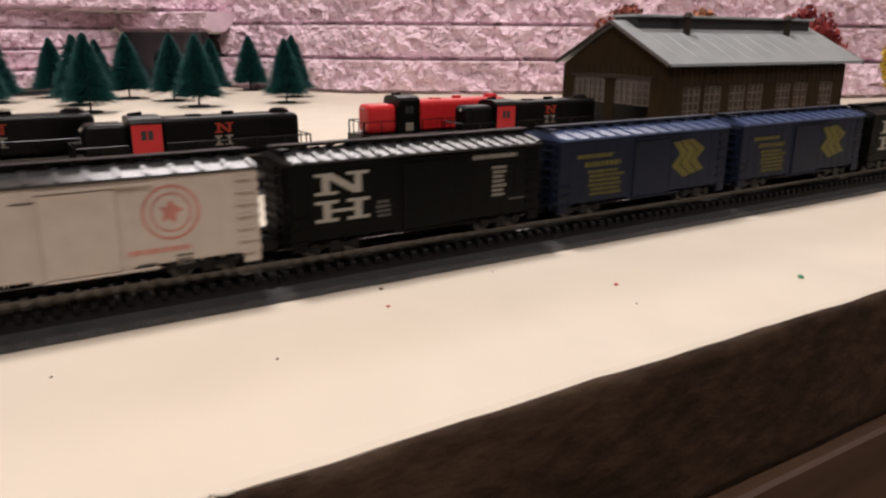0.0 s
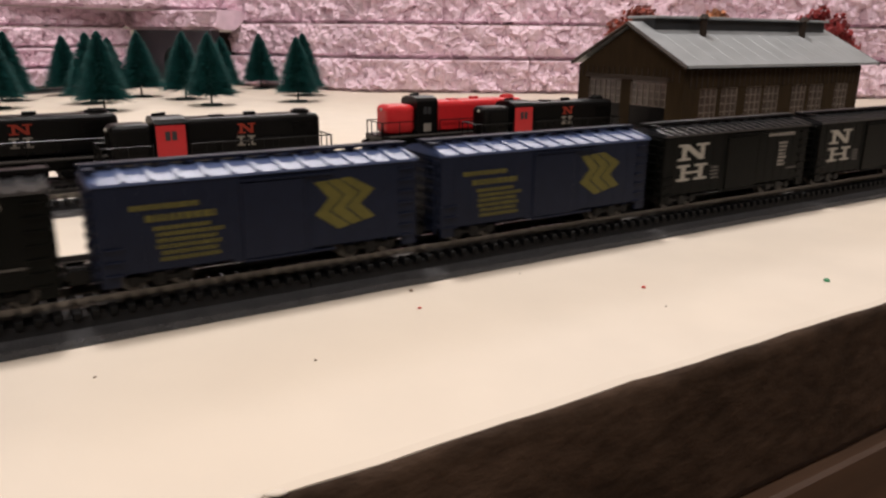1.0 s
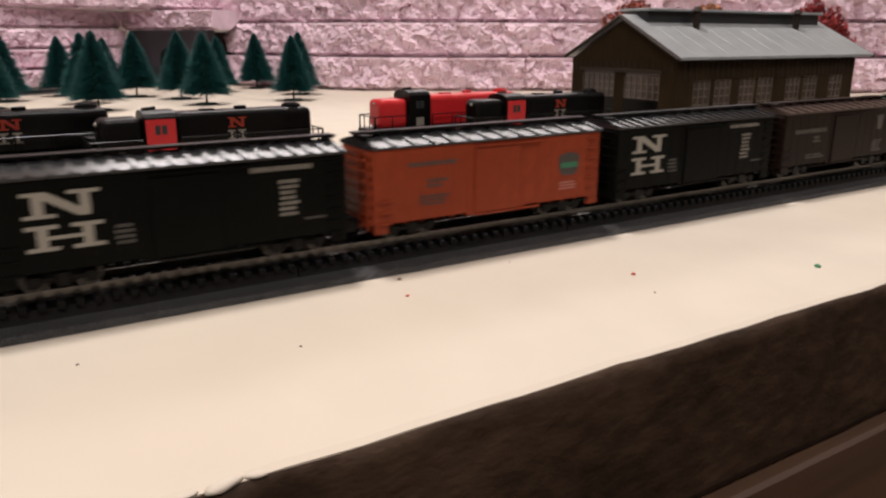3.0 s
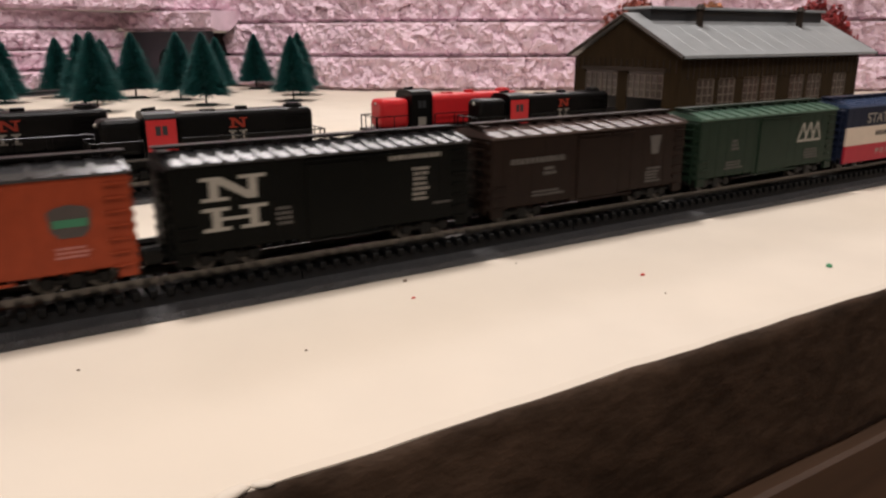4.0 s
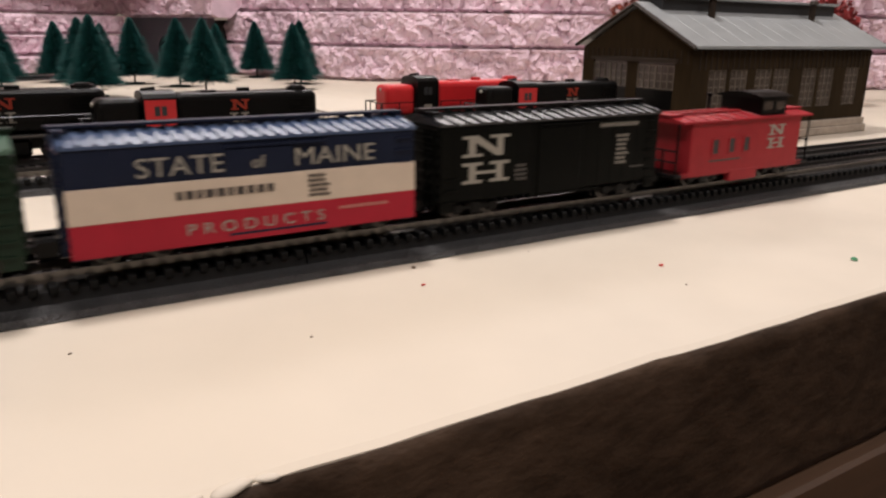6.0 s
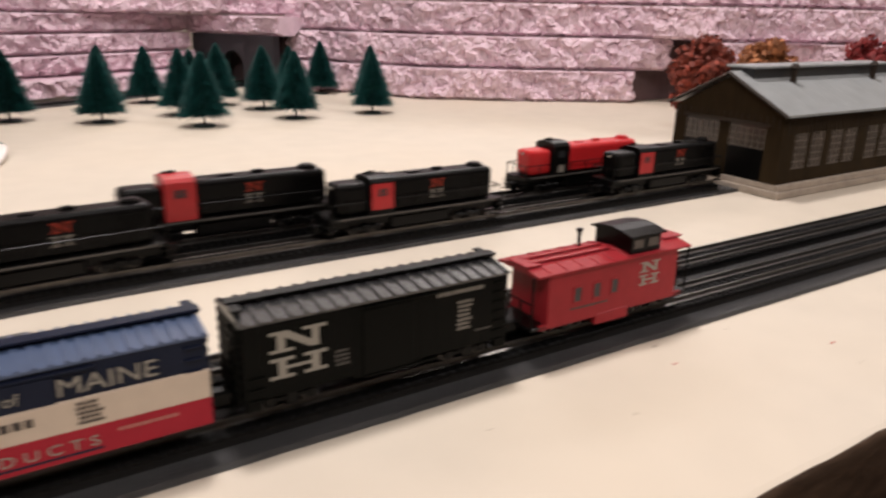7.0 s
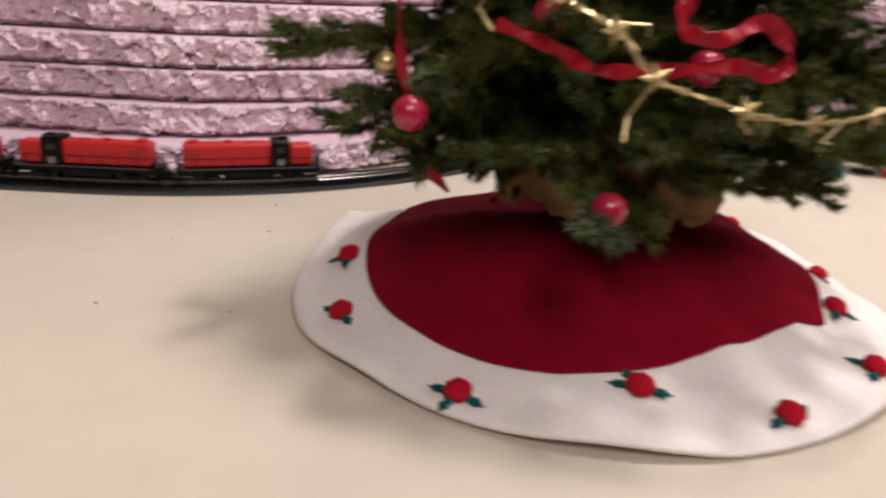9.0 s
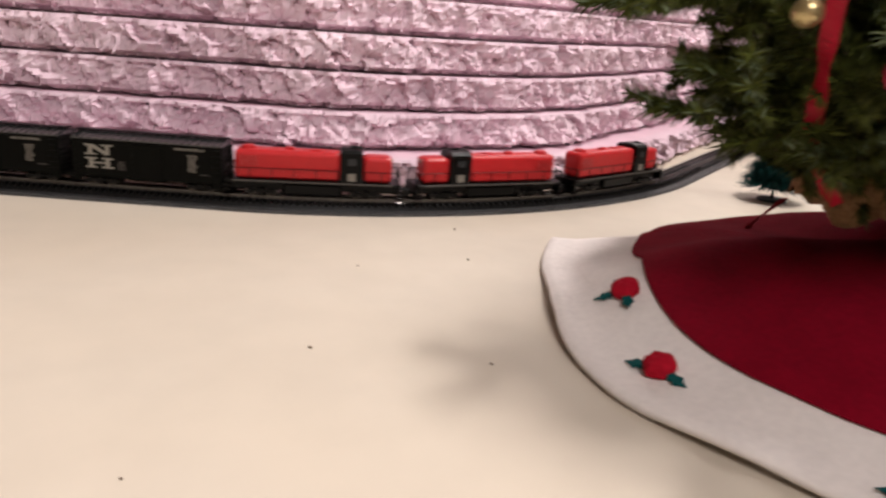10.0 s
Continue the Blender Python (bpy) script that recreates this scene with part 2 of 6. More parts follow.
def ball(bm, c, r, sub=2, squash=(1, 1, 1)):
    bmesh.ops.create_icosphere(bm, subdivisions=sub, radius=r, matrix=Matrix.Translation(c) @ Matrix.Diagonal((*squash, 1)))
    return bm


def prism(bm, outline, y0, y1):
    """An outline of (x, z) points drawn out from y0 to y1."""
    a = [bm.verts.new((x, y0, z)) for x, z in outline]
    b = [bm.verts.new((x, y1, z)) for x, z in outline]
    bm.faces.new(a)
    bm.faces.new(b[::-1])
    n = len(a)
    for i in range(n):
        bm.faces.new((a[i], b[i], b[(i + 1) % n], a[(i + 1) % n]))
    return bm


def part(name, bm, mat, parent=None, label="", smooth=False):
    bmesh.ops.recalc_face_normals(bm, faces=bm.faces)
    me = bpy.data.meshes.new(name)
    bm.to_mesh(me)
    bm.free()
    for m in mat if isinstance(mat, (list, tuple)) else (mat,):
        me.materials.append(m)
    if smooth:
        for p in me.polygons:
            p.use_smooth = True
    ob = new(name, me)
    if parent:
        ob.parent = parent
    if label:
        tagged(ob, label)
    return ob


def share(name, me, parent, m):
    """One more object on a mesh that is there already."""
    ob = new(name, me)
    ob.parent = parent
    ob.matrix_basis = m
    return ob


def empty(name, label, category, group="", kind=""):
    ob = new(name)
    ob.empty_display_size = 0.01
    return tagged(ob, label, category, group, kind)


def lettering(name, text, size, mat, parent, m, stretch=1.0):
    cu = bpy.data.curves.new(name, "FONT")
    cu.body, cu.size, cu.extrude, cu.align_x, cu.align_y = text, size, 0.00004, "CENTER", "CENTER"
    tmp = bpy.data.objects.new(name, cu)
    scene.collection.objects.link(tmp)
    me = bpy.data.meshes.new_from_object(tmp.evaluated_get(bpy.context.evaluated_depsgraph_get()))
    bpy.data.objects.remove(tmp)
    me.name = name
    me.materials.clear()
    me.materials.append(mat)
    me.transform(Matrix.Diagonal((stretch, 1, 1, 1)))
    ob = new(name, me)
    ob.parent = parent
    ob.matrix_basis = m
    return ob


# ---- unseen room, added and closed around the layout to bounce its light ----
def room():
    for name, a, mat in (
        ("wall_west", (-2.6, -2.5, -2.2, 2.6, -0.95, 1.55), ROOM_WALL), ("wall_east", (3.2, 3.3, -2.2, 2.6, -0.95, 1.55), ROOM_WALL),
        ("wall_south", (-2.5, 3.2, -2.3, -2.2, -0.95, 1.55), ROOM_WALL), ("wall_north", (-2.5, 3.2, 2.5, 2.6, -0.95, 1.55), ROOM_WALL),
        ("ceiling", (-2.6, 3.3, -2.3, 2.6, 1.55, 1.65), ROOM_WALL), ("floor", (-2.6, 3.3, -2.3, 2.6, -1.05, -0.95), ROOM_FLOOR),
    ):
        tagged(part(name, boxed(*a), mat), "unseen warm room surface added to bounce light" if mat is ROOM_WALL else "unseen dark brown room floor added to bounce light", name.split("_")[0], kind="structure")


room()

XL, XR, YN, YF = -1.15, 1.95, -0.0697, 1.35


def table():
    bm = bmesh.new()
    n = 520
    # top sheet with a slightly ragged front lip
    front = []
    for i in range(n + 1):
        x = XL + (XR - XL) * i / n
        w = 0.0006 * noise.noise((x * 60, 0, 0)) + 0.0004 * noise.noise((x * 220, 3, 0))
        chip = max(0.0, noise.noise((x * 34, 9, 0)) - 0.38) * 0.0026 + max(0.0, noise.noise((x * 150, 4, 0)) - 0.35) * 0.0018
        front.append((x, YN + 0.0012 + w + chip))
    a = [bm.verts.new((x, y, -0.0004)) for x, y in front]
    b = [bm.verts.new((x, y + 0.0016, 0)) for x, y in front]
    c = [bm.verts.new((x, YF, 0)) for x, _ in front]
    d = [bm.verts.new((x, y, -0.012)) for x, y in front]
    e = [bm.verts.new((x, YF, -0.012)) for x, _ in front]
    for lo, hi in ((d, a), (a, b), (b, c), (c, e)):
        for i in range(n):
            bm.faces.new((lo[i], lo[i + 1], hi[i + 1], hi[i]))
    tagged(part("table_top", bm, CREAM), "cream-painted plywood layout board with scuffs", "table top", kind="structure")
    # front edge board, its paint uneven along the upper rim
    bm = bmesh.new()
    rows = []
    for z, y in ((-0.0005, YN + 0.0013), (-0.0012, YN + 0.0002), (-0.004, YN), (-0.012, YN), (-0.024, YN), (-0.036, YN), (-0.0385, YN + 0.0008)):
        rows.append([bm.verts.new((p[0], y + 0.0005 * noise.noise((p[0] * 45, z * 180, 1)) + (0.0007 * noise.noise((p[0] * 170, z * 300, 5)) if z > -0.005 else 0) + (p[1] - YN - 0.0012 if z > -0.003 else 0), z)) for p in front])
    for lo, hi in zip(rows[1:], rows):
        for i in range(n):
            bm.faces.new((lo[i], lo[i + 1], hi[i + 1], hi[i]))
    back = [bm.verts.new((p[0], YN + 0.02, -0.0385)) for p in front]
    for i in range(n):
        bm.faces.new((back[i], back[i + 1], rows[-1][i + 1], rows[-1][i]))
    tagged(part("edge_board", bm, FASCIA, smooth=True), "dark brown painted wooden edge board", "board", kind="structure")
    tagged(part("apron_board", boxed(XL, XR, YN - 0.003, YN + 0.016, -0.16, -0.0395, 0.001), FASCIA_LOW), "brown stained board under the layout edge", "board", kind="structure")
    for x in (-1.0, 0.5, 1.85):
        for y in (0.0, 1.25):
            tagged(part("trestle_leg", boxed(x - 0.03, x + 0.03, y - 0.03, y + 0.03, -0.95, -0.0125, 0.002), FASCIA_LOW), "brown wooden leg under the layout board", "table leg", "layout legs")


table()

# ---- track plan ----
CB, RT = Vector((-0.026, 0.959)), 0.325          # back curve round the foam hill
LOOP_X, LOOP_R, MAIN_Y = -0.5325, 0.3994, 0.0155  # left turning loop and the front line
A_IN, A_OUT = radians(-120), radians(-62)
PORTAL = Vector((0.425, 0.83))
loop_c = Vector((LOOP_X, MAIN_Y + LOOP_R))
loop_turn = radians(210)
S1 = -LOOP_X
S2 = S1 + LOOP_R * loop_turn
loop_end = loop_c + LOOP_R * Vector((math.cos(radians(60)), math.sin(radians(60))))
arc_in = CB + RT * Vector((math.cos(A_IN), math.sin(A_IN)))
S3 = S2 + (arc_in - loop_end).length
S4 = S3 + RT * (A_OUT - A_IN)
arc_out = CB + RT * Vector((math.cos(A_OUT), math.sin(A_OUT)))
S5 = S4 + (PORTAL - arc_out).length + 0.12


def line(s):
    """Place and heading on the train's line, s metres on from x = 0 of the front straight; the train runs towards greater s."""
    if s <= S1:
        return Vector((-s, MAIN_Y)), math.pi
    if s <= S2:
        a = radians(270) - (s - S1) / LOOP_R
        return loop_c + LOOP_R * Vector((math.cos(a), math.sin(a))), a - math.pi / 2
    if s <= S3:
        f = (s - S2) / (S3 - S2)
        d = arc_in - loop_end
        return loop_end.lerp(arc_in, f), math.atan2(d.y, d.x)
    if s <= S4:
        a = A_IN + (s - S3) / RT
        return CB + RT * Vector((math.cos(a), math.sin(a))), a + math.pi / 2
    d = (PORTAL - arc_out).normalized()
    return arc_out + d * (s - S4), math.atan2(d.y, d.x)


def second(s):
    return Vector((s, 0.0422)), 0.0


def siding(y0, shift):
    def f(x):
        u = min(max((x - 0.02) / 0.14, 0), 1)
        du = shift * 6 * u * (1 - u) / 0.14
        return Vector((x, y0 + shift * (3 * u * u - 2 * u ** 3))), math.atan(du)
    return f


near_siding, far_siding = siding(0.1262, 0.0108), siding(0.1572, 0.0072)
RAIL_TOP, GAUGE, PITCH = 0.0070, 0.009, 0.0036


def profile_strip(f, s0, s1, sections, step):
    """A strip swept along f, from a closed profile of (across, up)."""
    bm = bmesh.new()
    n = max(1, round((s1 - s0) / step))
    rings = []
    for i in range(n + 1):
        p, h = f(s0 + (s1 - s0) * i / n)
        left = Vector((-math.sin(h), math.cos(h)))
        rings.append([bm.verts.new((*(p + left * u), z)) for u, z in sections])
    k = len(sections)
    for a, b in zip(rings, rings[1:]):
        for j in range(k):
            bm.faces.new((a[j], b[j], b[(j + 1) % k], a[(j + 1) % k]))
    bm.faces.new(rings[0])
    bm.faces.new(rings[-1][::-1])
    return bm


def box_mesh(name, mat, *a, **k):
    me = bpy.data.meshes.new(name)
    bm = boxed(*a, **k)
    bm.to_mesh(me)
    bm.free()
    me.materials.append(mat)
    return me


TIE_MESH = box_mesh("tie", TIE, -0.0009, 0.0009, -0.0087, 0.0087, 0.0033, 0.0052, bevel=0.0002)


def track(f, s0, s1, step, label, ties=True):
    t = empty("track_section", label, "model track", "track sections")
    part("roadbed", profile_strip(f, s0 + 0.0002, s1 - 0.0002, ((-0.0084, 0.0014), (-0.0076, 0.0038), (0.0076, 0.0038), (0.0084, 0.0014)), step), ROADBED, t)
    for u in (-GAUGE / 2, GAUGE / 2):
        part("rail", profile_strip(f, s0, s1, ((u - 0.0009, 0.0050), (u - 0.0003, 0.0055), (u - 0.0004, RAIL_TOP), (u + 0.0004, RAIL_TOP), (u + 0.0003, 0.0055), (u + 0.0009, 0.0050)), step), RAIL, t)
    if ties:
        n = int((s1 - s0) / PITCH)
        for i in range(n):
            p, h = f(s0 + (i + 0.5) * (s1 - s0) / n)
            share("tie", TIE_MESH, t, Matrix.Translation((*p, 0)) @ Matrix.Rotation(h, 4, "Z"))
    return t


def tracks():
    # dark felt strip under the front pair of lines, and strips under the sidings
    bm = bmesh.new()
    n = 400
    edge0 = [(XL + (XR - XL) * i / n) for i in range(n + 1)]
    a = [bm.verts.new((x, 0.0004 * noise.noise((x * 70, 1, 2)), 0.0002)) for x in edge0]
    b = [bm.verts.new((x, 0.0009 + 0.0004 * noise.noise((x * 70, 1, 2)), 0.0015)) for x in edge0]
    c = [bm.verts.new((x, 0.0545, 0.0015)) for x in edge0]
    d = [bm.verts.new((x, 0.0552, 0.0002)) for x in edge0]
    for lo, hi in ((a, b), (b, c), (c, d)):
        for i in range(n):
            bm.faces.new((lo[i], lo[i + 1], hi[i + 1], hi[i]))
    tagged(part("felt_strip", bm, FELT_ROAD), "black granular felt strip under the tracks", "track bed", kind="structure")
    step = 0.0868
    x = 0.2761 - 5 * step
    while x < 1.5:
        track(lambda s: (line(-s)[0], 0.0), x, x + step, step, "straight black plastic track with dull steel rails")
        track(second, x + 0.03, x + 0.03 + step, step, "straight black plastic track with dull steel rails", ties=x > 0.1)
        x += step
    for i in range(1, 5):
        s = 0.158 + (i - 1) * 0.0868
        track(line, s, s + 0.0868, 0.0868, "straight black plastic track with dull steel rails", ties=False)
    s = 0.158 + 4 * 0.0868
    while s < S5 - 0.05:
        track(line, s, min(s + 0.12, S5), 0.012, "curved black plastic track with dull steel rails", ties=S2 - 0.1 < s < S4)
        s += 0.12
    tagged(part("curve_bed", profile_strip(line, S2 - 0.25, S5, ((-0.0152, 0.0001), (-0.0145, 0.0016), (0.0145, 0.0016), (0.0152, 0.0001)), 0.012), FELT_ROAD), "black granular strip under the curved track", "track bed", kind="structure")
    for f in (near_siding, far_siding):
        for i in range(8):
            x = -0.195 + i * 0.0868
            if x + 0.0868 < 0.60:
                track(f, x, x + 0.0868, 0.012, "black plastic siding track with brassy rails")
        tagged(part("siding_bed", profile_strip(f, -0.20, 0.52, ((-0.0134, 0.0001), (-0.0128, 0.0017), (0.0128, 0.0017), (0.0134, 0.0001)), 0.02), FELT_ROAD), "black granular strip under the siding", "track bed", kind="structure")


tracks()


# ---- stacked pink foam hillside ----
def chain(points, step):
    pts = [Vector(p) for p in points]
    out = []
    for a, b in zip(pts, pts[1:]):
        n = max(1, round((b - a).length / step))
        out += [a.lerp(b, i / n) for i in range(n)]
    return out + [pts[-1]]


def smooth_chain(pts, rounds):
    for _ in range(rounds):
        pts = [pts[0]] + [(a + b * 2 + c) / 4 for a, b, c in zip(pts, pts[1:], pts[2:])] + [pts[-1]]
    return pts


def torn(q, cell, amp, slope):
    """Height of a torn foam face: flat shards at their own depths and tilts."""
    dist, pts = noise.voronoi(q / cell)
    c = pts[0]
    h = noise.cell_vector(c * 7.31 + Vector((3.1, 1.7, 9.2)))
    d = q / cell - c
    edge = min(1.0, (dist[1] - dist[0]) / 0.10)
    return amp * (h.x - 0.5) * 2 + slope * cell * (d.x * (h.y - 0.5) + d.y * (h.z - 0.5)) * 2 - 0.0011 * (1 - edge)


def foam_layer(points, z0, z1, seed, parent, depth=0.16):
    step = 0.0019
    pts = smooth_chain(chain(points, step), 18)
    n, rows = len(pts), round(14 * max(1.0, (z1 - z0) / 0.024))
    bm = bmesh.new()
    grid, s = [], 0.0
    block_at, block_off = 0.0, 0.0
    rng = random.Random(seed)
    for i, p in enumerate(pts):
        q0, q1 = pts[max(i - 1, 0)], pts[min(i + 1, n - 1)]
        d = (q1 - q0).normalized()
        out = Vector((d.y, -d.x))
        if i:
            s += (p - pts[i - 1]).length
        if s >= block_at:
            block_at = s + rng.uniform(0.05, 0.14)
            block_off = rng.uniform(-0.0024, 0.0024)
        col = []
        for j in range(rows):
            v = j / (rows - 1)
            z = z0 + (z1 - z0) * v
            q = Vector((s, z, seed * 0.37))
            warp = Vector((noise.noise(q * 90), noise.noise(q * 90 + Vector((5, 2, 8))), 0)) * 0.0035
            f = 0.0036 * noise.noise(q * 20) + torn(q + warp + Vector((0.3 * z, 0, 0)), 0.0135, 0.0024, 0.46) + torn(q + warp * 0.6, 0.0056, 0.0010, 0.45) + 0.0007 * noise.noise(q * 380) - 0.0020 + block_off
            rim = 0.0
            if v > 0.9:
                rim = (v - 0.9) / 0.1 * 0.0012
                f = f * 0.5
            elif v < 0.10:
                rim = 0.0060
            w = p + out * (f - rim)
            col.append(bm.verts.new((w.x, w.y, z)))
        top = p - out * depth
        col.append(bm.verts.new((p.x - out.x * 0.012, p.y - out.y * 0.012, z1 - 0.0002)))
        col.append(bm.verts.new((top.x, top.y, z1)))
        bottom = p - out * 0.03
        col.insert(0, bm.verts.new((bottom.x, bottom.y, z0)))
        grid.append(col)
    for a, b in zip(grid, grid[1:]):
        for j in range(len(a) - 1):
            face = bm.faces.new((a[j], b[j], b[j + 1], a[j + 1]))
            face.material_index = 1 if j >= len(a) - 2 else 0
    for col in (grid[0], grid[-1]):
        bm.faces.new(col)
    # torn curls and crumbs still hanging on the face
    seats = []
    for i in range(int(s / 0.0030)):
        k, j = rng.randrange(1, n - 1), rng.randrange(2, rows)
        seats.append((grid[k][j].co.copy(), (grid[k + 1][j].co - grid[k - 1][j].co).normalized()))
    layer = part("foam_layer", bm, (FOAM, FOAM_FLAT), parent)
    verts, faces = [], []
    for o, d in seats:
        out = Vector((d.y, -d.x, 0)).normalized()
        spin = rng.uniform(0, 6.28)
        u = (d * math.cos(spin) + Vector((0, 0, 1)) * math.sin(spin)).normalized()
        w = u.cross(out).normalized()
        l, b, lift = rng.uniform(0.0015, 0.0050), rng.uniform(0.0006, 0.0018), rng.uniform(0.3, 1.1)
        k = len(verts)
        for r in range(4):
            e = r / 3
            at = o + u * (l * e * (1 - 0.3 * e * lift)) + out * (l * lift * 0.6 * e * e - 0.0002)
            h = b * (1 - 0.55 * e) * 0.5
            verts += [at + w * h, at - w * h, at - w * h + out * 0.0005, at + w * h + out * 0.0005]
        for r in range(3):
            for c in range(4):
                faces.append((k + 4 * r + c, k + 4 * r + (c + 1) % 4, k + 4 * r + 4 + (c + 1) % 4, k + 4 * r + 4 + c))
        faces.append((k + 12, k + 13, k + 14, k + 15))
    me = bpy.data.meshes.new("torn_foam_curls")
    me.from_pydata(verts, [], faces)
    me.materials.append(FOAM)
    curls = new("torn_foam_curls", me)
    curls.parent = layer
    tagged(curls, kind="stuff")
    return layer


def foam():
    hill = empty("foam_hillside", "stacked torn layers of pink insulation foam", "foam hill", kind="structure")
    THIN, THICK = 0.0225, 0.0372      # sheets of the curved hill, and of the long wall
    setback = (0.028, 0.054, 0.062, 0.068, 0.078, 0.092, 0.110, 0.125)
    d = (PORTAL - arc_out).normalized()
    left = Vector((-d.y, d.x))

    def west(k):
        r = RT - setback[k]
        arc = [CB + r * Vector((math.cos(a), math.sin(a))) for a in np.linspace(radians(-121), A_OUT, 40)]
        arc = [arc[0] - Vector((math.cos(radians(-31)), math.sin(radians(-31)))) * 0.42] + arc
        g = min(setback[k], 0.075)
        return arc + [arc_out + left * g + d * 0.12, arc_out + left * g + d * ((PORTAL - arc_out).length - 0.01)]

    def middle(k):
        g = Vector((0.45, 0.87)) * 0.006 * k
        end = [(0.798, 0.482), (0.85, 0.55)] if k == 0 else [(0.798, 0.482), (0.838, 0.461), (0.89, 0.53)]
        return [Vector(p) + g for p in [(0.515, 0.82), (0.478, 0.785), (0.500, 0.748), (0.536, 0.690), (0.580, 0.612), (0.670, 0.548), (0.735, 0.513)] + end]

    def east(k):
        g = Vector((0.40, 0.9)) * 0.006 * k
        return [Vector(p) + g for p in ((0.90, 0.49), (0.825, 0.388), (0.88, 0.364), (0.98, 0.315), (1.20, 0.26), (1.90, 0.24))]

    gap = 0.0006
    for k in range(8):
        path = west(k)
        if k >= 4:
            path = path[:-1] + [Vector((0.385, 0.84)) + left * 0.01 * (k - 4), Vector((0.52, 0.79)) + left * 0.01 * (k - 4)]
        foam_layer(path, k * THIN + gap, (k + 1) * THIN - gap, 11 + k, hill)
    for k in range(5):
        z0, z1 = k * THICK + gap, (k + 1) * THICK - gap
        if k < 2:
            foam_layer(middle(k), z0, z1, 31 + k, hill, 0.10)
            foam_layer(east(k), z0, z1, 51 + k, hill, 0.12)
        else:
            foam_layer(middle(k)[:-2] + east(k)[1:], z0, z1, 71 + k, hill, 0.14)
    # block in the wall's gap, its dark colour standing in for the hollow's shade
    tagged(part("hollow_shade_block", boxed(0.80, 0.95, 0.50, 0.62, 0.0005, 0.0735), HOLLOW_SHADE), "dark block painted as the shade in the foam wall's gap", "recess", kind="structure")
    # tunnel portal with an arched mouth
    bm = bmesh.new()
    hw, top, r, spring = 0.070, 0.066, 0.018, 0.028
    arch = [(r * math.cos(a), spring + r * math.sin(a)) for a in np.linspace(0, math.pi, 14)]
    outline = [(-hw, 0.0005), (-hw, top), (hw, top), (hw, 0.0005), (r, 0.0005)] + arch + [(-r, 0.0005)]
    prism(bm, outline, 0, 0.012)
    bm.transform(Matrix.Translation((*PORTAL, 0)) @ Matrix.Rotation(math.atan2(d.y, d.x) - math.pi / 2, 4, "Z"))
    po = tagged(part("tunnel_portal", bm, DARK_DOOR), "dark grey tunnel portal with an arched mouth", "tunnel portal", kind="structure")
    # solid block painted near-black for the shade within the mouth
    tagged(part("tunnel_shade_block", box(bmesh.new(), -0.06, 0.06, 0.030, 0.14, 0.0045, 0.064), TUNNEL_SHADE), "dark block painted as the tunnel's inner shade", "recess", kind="structure").matrix_world = Matrix.Translation((*PORTAL, 0)) @ Matrix.Rotation(math.atan2(d.y, d.x) - math.pi / 2, 4, "Z")
    # torn sheet over the tunnel mouth
    foam_layer([PORTAL + left * 0.085 - d * 0.006, PORTAL - left * 0.085 - d * 0.006], 0.0665, 0.0893, 95, hill, 0.06)


foam()

# ---- rolling stock; local x along the car, z = 0 on the rail head ----
LEN, WID, SILL, EAVE = 0.0765, 0.0190, 0.0026, 0.0246
HALF = WID / 2


def both_sides(build):
    """Builds a mesh piece for the -y side and turns a second one round to the +y side."""
    out = []
    for turn in (0, math.pi):
        bm = build()
        bm.transform(Matrix.Rotation(turn, 4, "Z"))
        out.append(bm)
    return out


WHEEL_MESH = bpy.data.meshes.new("wheel")
_bm = bmesh.new()
rod(_bm, (0, -0.0010, 0), (0, 0.0006, 0), 0.0026, n=16)
rod(_bm, (0, 0.0006, 0), (0, 0.0010, 0), 0.0031, n=16)
rod(_bm, (0, -0.0014, 0), (0, -0.0008, 0), 0.0010, n=8)
_bm.to_mesh(WHEEL_MESH)
_bm.free()
WHEEL_MESH.materials.append(WHEEL)


def truck(car, x, mat=None):
    bm = bmesh.new()
    for s in (-1, 1):
        y = s * 0.0068
        box(bm, x - 0.0072, x + 0.0072, y - 0.0006, y + 0.0006, 0.0022, 0.0036, 0.0003)
        for dx in (-0.0055, 0.0055):
            box(bm, x + dx - 0.0014, x + dx + 0.0014, y - 0.0009, y + 0.0009, 0.0014, 0.0042, 0.0004)
        box(bm, x - 0.0016, x + 0.0016, y - 0.0010, y + 0.0010, 0.0010, 0.0046, 0.0004)
        for dx in (-0.0028, 0.0028):
            rod(bm, (x + dx * 0.3, y, 0.0014), (x + dx, y, 0.0040), 0.0005, n=6)
    box(bm, x - 0.0016, x + 0.0016, -0.0066, 0.0066, 0.0030, 0.0046)
    t = part("truck", bm, mat or BLACK, car)
    for dx in (-0.0052, 0.0052):
        for s in (-1, 1):
            share("wheel", WHEEL_MESH, t, Matrix.Translation((x + dx, s * 0.0042, 0.0026)) @ Matrix.Rotation(0 if s < 0 else math.pi, 4, "Z"))
    return t


def couplers(car, half, gap=0.0046):
    for s in (-1, 1):
        bm = boxed(s * (half - 0.004), s * (half + gap - 0.0014), -0.0012, 0.0012, 0.0030, 0.0046, 0.0003)
        box(bm, s * (half + gap - 0.0024), s * (half + gap + 0.0004), -0.0024, 0.0024, 0.0022, 0.0056, 0.0006)
        part("coupler", bm, BLACK, car)


def bars(rows, y=-HALF - 0.00012, thick=0.00012):
    """Flat printed bars on the near side: rows of (x0, x1, z0, z1)."""
    bm = bmesh.new()
    for x0, x1, z0, z1 in rows:
        box(bm, x0, x1, y, y + thick, z0, z1)
    return bm


